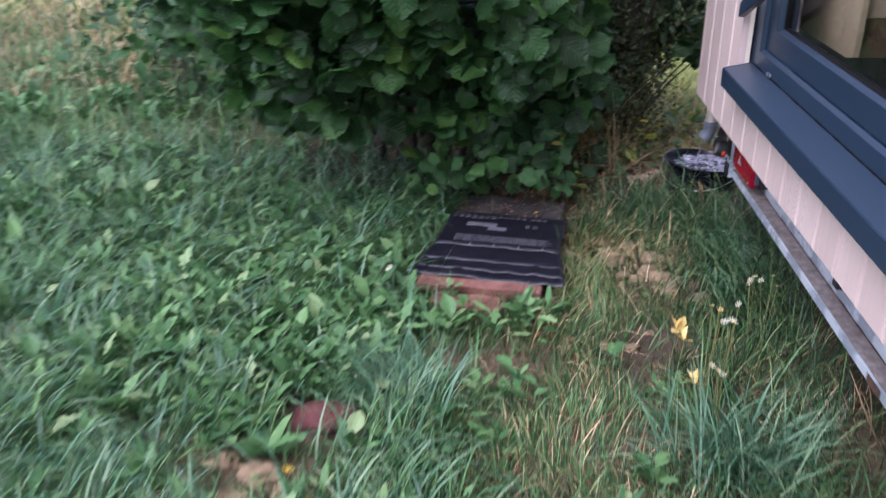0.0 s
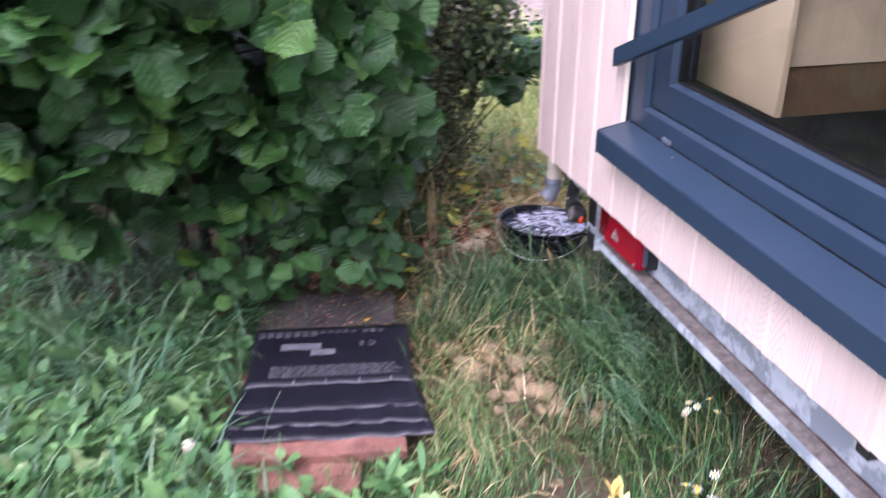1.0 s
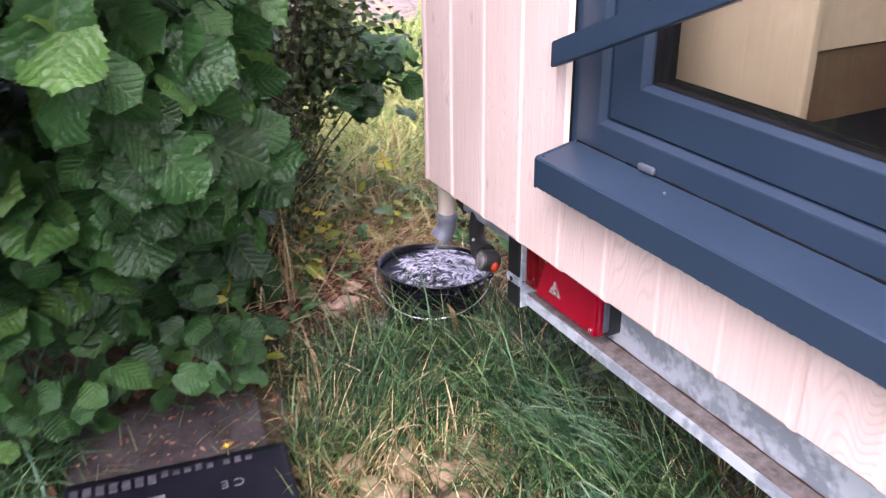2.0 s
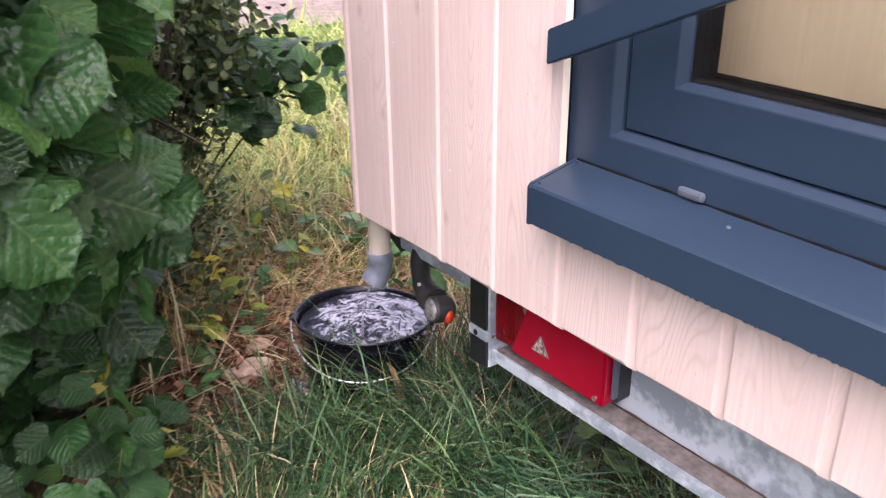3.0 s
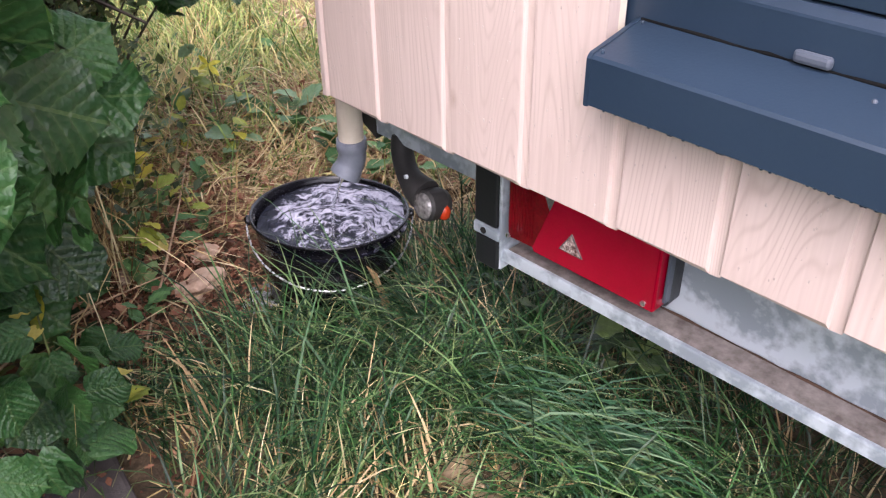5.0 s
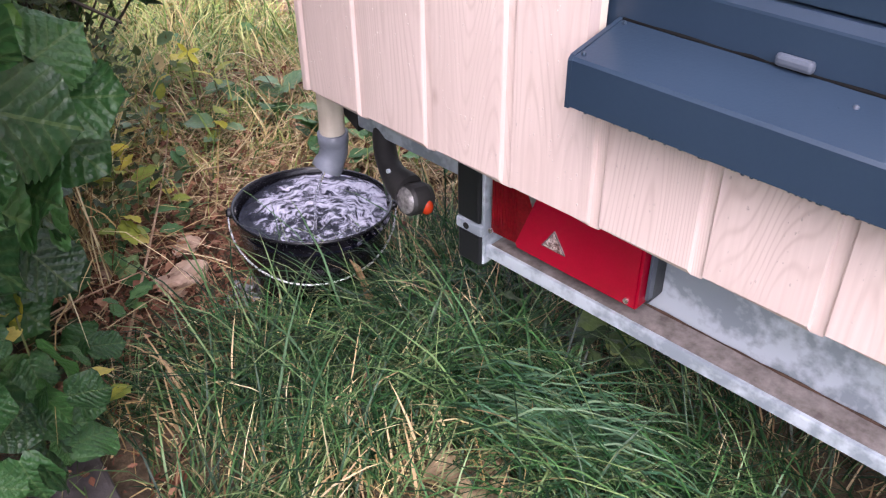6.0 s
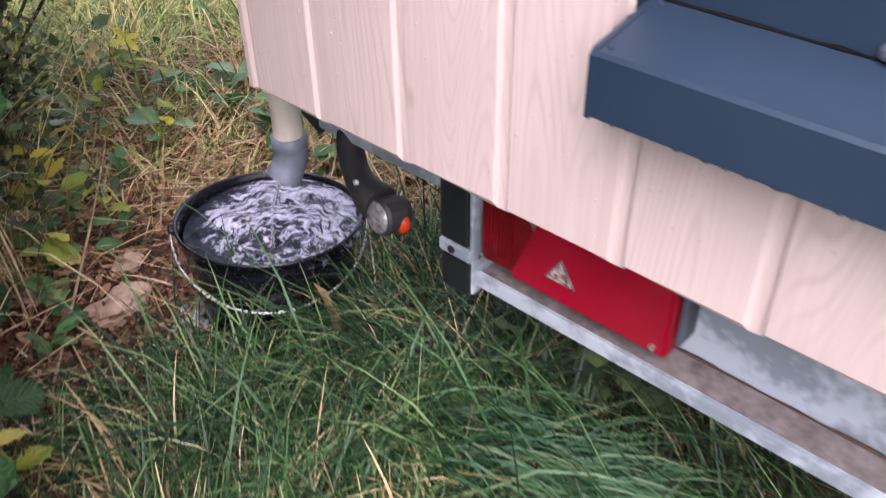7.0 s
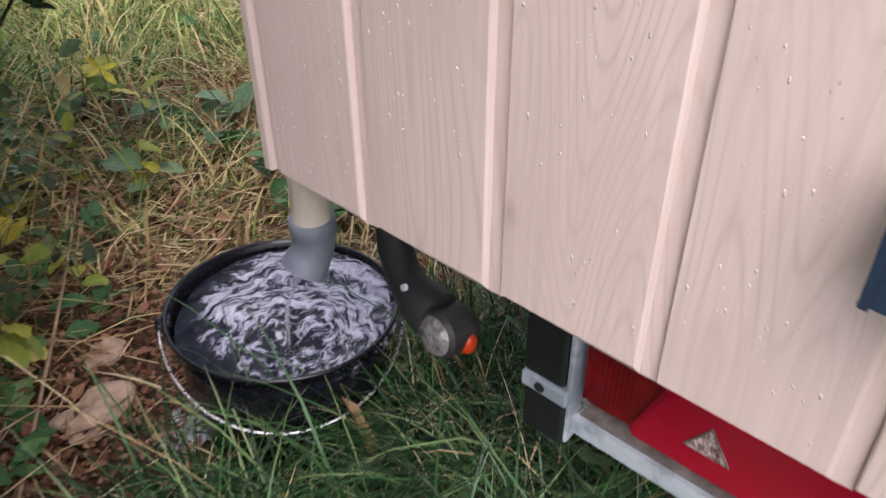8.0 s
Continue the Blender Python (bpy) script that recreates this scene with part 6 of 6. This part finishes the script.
for x, y, z, h in [(0.78, 2.40, 0.26, 2), (0.82, 2.39, 0.27, 2), (0.56, 2.03, 0.35, 3), (0.61, 2.05, 0.34, 4), (0.60, 1.98, 0.20, 3)]:
    flower(x, y, z, WHITEPETAL, h + 1, 0.010, "small white daisies in the grass beside the trailer", 7)
for x, y, z in [(-0.533, 1.732, 0.06), (-0.47, 1.60, 0.06), (0.135, 3.27, 0.11)]:
    flower(x, y, z, YELLOWPETAL, 1, 0.016, "small yellow flower in the grass", 12)
for x, y, z in [(0.535, 2.24, 0.15), (0.52, 2.28, 0.16), (0.54, 2.07, 0.11)]:
    ob = thing("flower", (x, y, 0), "pale yellow wilting flower on a thin stalk", "flower")
    part("stalk", tube(curve_points((x, y, -0.01), (x, y, z * 0.4), (x + 0.01, y, z * 0.7), (x + 0.008, y - 0.004, z), 6), 0.0016, 5), STEM, ob)
    for i in range(4):
        petal = new("petal", PETAL)
        petal.matrix_basis = Matrix.Translation((x + 0.008, y - 0.004, z - 0.002)) @ Euler((0.9 + 0.5 * math.sin(i * 2.1 + x * 30), 0.5 * math.cos(i * 2.1), i * 1.7 + x * 50)).to_matrix().to_4x4() @ Matrix.Scale(0.046 + 0.008 * math.sin(i * 3), 4)
        under(petal, ob)

# one yellow flower with four pointed petals on a leafy stem behind the bucket
bloom_at, aside, aloft = Vector((1.037, 4.403, 0.280)), Vector((0.74, -0.67, 0.0)), Vector((0.36, 0.42, 0.83))
star = thing("flower", (1.05, 4.43, 0.0), "bright yellow four-petalled flower on a thin leafy stem", "flower")
part("stalk", tube(curve_points((1.05, 4.43, -0.01), (1.07, 4.44, 0.1), (1.05, 4.42, 0.2), bloom_at, 8), 0.0018, 6), STEM, star)
STAR = mesh_from("petal", *OVAL[3], leaf_material("bright yellow petal", [(0.0, (0.68, 0.62, 0.06)), (1.0, (0.80, 0.76, 0.14))], 0.5, 3.0, 0.05))
for turn_by, size in ((2.35, 0.036), (0.25, 0.034), (-0.85, 0.042), (3.6, 0.030)):
    along = (aside * math.cos(turn_by) + aloft * math.sin(turn_by)).normalized()
    face = aside.cross(aloft).normalized() + along * 0.3
    m3 = turns_from(np.array([along]), np.array([face]))[0]
    petal = new("petal", STAR)
    petal.matrix_basis = Matrix.Translation(bloom_at) @ Matrix([list(map(float, r)) for r in m3]).to_4x4() @ Matrix.Scale(size, 4) @ Matrix.Diagonal((0.62, 1, 1, 1))
    under(petal, star)
for (x, y, z), turn_by, mat, size in [((1.00, 4.50, 0.26), -1.4, "cream", 0.050), ((0.985, 4.47, 0.19), -1.9, "lime", 0.046), ((1.02, 4.53, 0.27), 0.7, "grey", 0.055)]:
    along = (aside * math.cos(turn_by) + aloft * math.sin(turn_by)).normalized()
    m3 = turns_from(np.array([along]), np.array([aside.cross(aloft)]))[0]
    leaf = new("leaf", mesh_from("leaf", *OVAL[1], {"cream": PALELEAF, "lime": YELLOWLEAF, "grey": SILVERLEAF}[mat]))
    leaf.matrix_basis = Matrix.Translation((x, y, z)) @ Matrix([list(map(float, r)) for r in m3]).to_4x4() @ Matrix.Scale(size, 4)
    under(leaf, star)
rosettes("grey_weeds", OVAL, SILVERLEAF, "pale grey-green weed lying open behind the drain pipe", np.array([(1.30, 4.387, 0.01), (1.26, 4.42, 0.0)]), 5, (0.06, 0.10), (0.1, 0.6))

grass("tall_grass", MEADOW, "green grass standing between the bucket and the trailer", sown(900, 0.86, 1.16, 3.20, 3.62, None, 0.03), (0.10, 0.30), (0.002, 0.005), (0.4, 2.0), 0.35)
grass("dry_grass", STRAW, "dry stalks standing beside the bucket", sown(110, 0.86, 1.06, 3.22, 3.52), (0.12, 0.34), (0.002, 0.005), (0.3, 2.0), 0.3)
# dead leaf standing against the bucket, and long dry stalks
dead = new("dead_leaf", mesh_from("dead_leaf", *LONG[2], leaf_material("tan dry leaf", [(0.0, (0.42, 0.24, 0.13)), (1.0, (0.50, 0.31, 0.18))], 0.7, 5.0, 0.1)))
dead.matrix_basis = Matrix.Translation((0.845, 3.475, 0.045)) @ Euler((1.35, 0.15, 0.6)).to_matrix().to_4x4() @ Matrix.Scale(0.13, 4)
tagged(dead, "dry brown leaf standing in front of the bucket", "leaf")
for a, b, c in [((1.06, 1.55, 0.0), (0.92, 1.62, 0.25), (0.90, 1.72, 0.33)), ((1.02, 1.9, 0.0), (0.90, 1.80, 0.2), (0.86, 1.86, 0.30)), ((0.40, 4.3, 0.03), (0.75, 4.2, 0.10), (1.25, 4.05, 0.07)), ((0.45, 3.75, 0.05), (0.75, 4.1, 0.12), (1.0, 4.5, 0.08)), ((0.10, 3.75, 0.10), (0.3, 3.85, 0.13), (0.62, 3.90, 0.08))]:
    ob = part("stalk", tube(curve_points(a, b, b, c, 8), [0.003, 0.003, 0.0028, 0.0026, 0.0024, 0.002, 0.0018, 0.0015, 0.001], 6), mottled("dry stalk", (0.22, 0.13, 0.07), (0.42, 0.29, 0.18), 30.0, 0.8))
    tagged(ob, "long dry brown stalk", "stalk")

# gravel path far behind the house corner
gravel = new("path", mesh_from("path", np.array([(0.3, 8.0, 0.03), (9.0, 7.8, 0.03), (9.0, 10.0, 0.03), (0.3, 10.1, 0.03)]), np.array([[0, 1, 2, 3]]), np.zeros((4, 2)), GRAVEL))
tagged(gravel, "pale pinkish gravel path beyond the grass", "path", kind="structure")

# water drops on the boards and under the sill's lip
drops = bmesh.new()
for i in range(1100):
    y, z = random.uniform(2.6, 3.53), random.uniform(0.56, 1.15)
    if y < 3.0 and z > 0.70:
        continue
    if (y - 3.406) % PITCH > 0.126 or (y - 3.406) % PITCH < 0.008:
        continue
    s = random.choice((0.0006, 0.0007, 0.0009, 0.0012)) * random.uniform(0.8, 1.1)
    bmesh.ops.create_icosphere(drops, subdivisions=1, radius=1.0, matrix=Matrix.LocRotScale((WALL - 0.0001, y, z), None, (s * 0.35, s, s * random.uniform(1.3, 2.8))))
tagged(part("water_drops", drops, DROP, None, smooth=True), "small clear water drops on the boards", "water drops", kind="stuff")
hanging = bmesh.new()
for i in range(280):
    y = 2.95 - random.random() * 1.6
    s = random.uniform(0.0007, 0.0027)
    bmesh.ops.create_icosphere(hanging, subdivisions=1, radius=1.0, matrix=Matrix.LocRotScale((0.738, y, 0.7205), None, (s * 0.8, s, s)))
tagged(part("water_drops", hanging, COATED, None, smooth=True), "dark water drops hanging under the sill's lip", "water drops", kind="stuff")
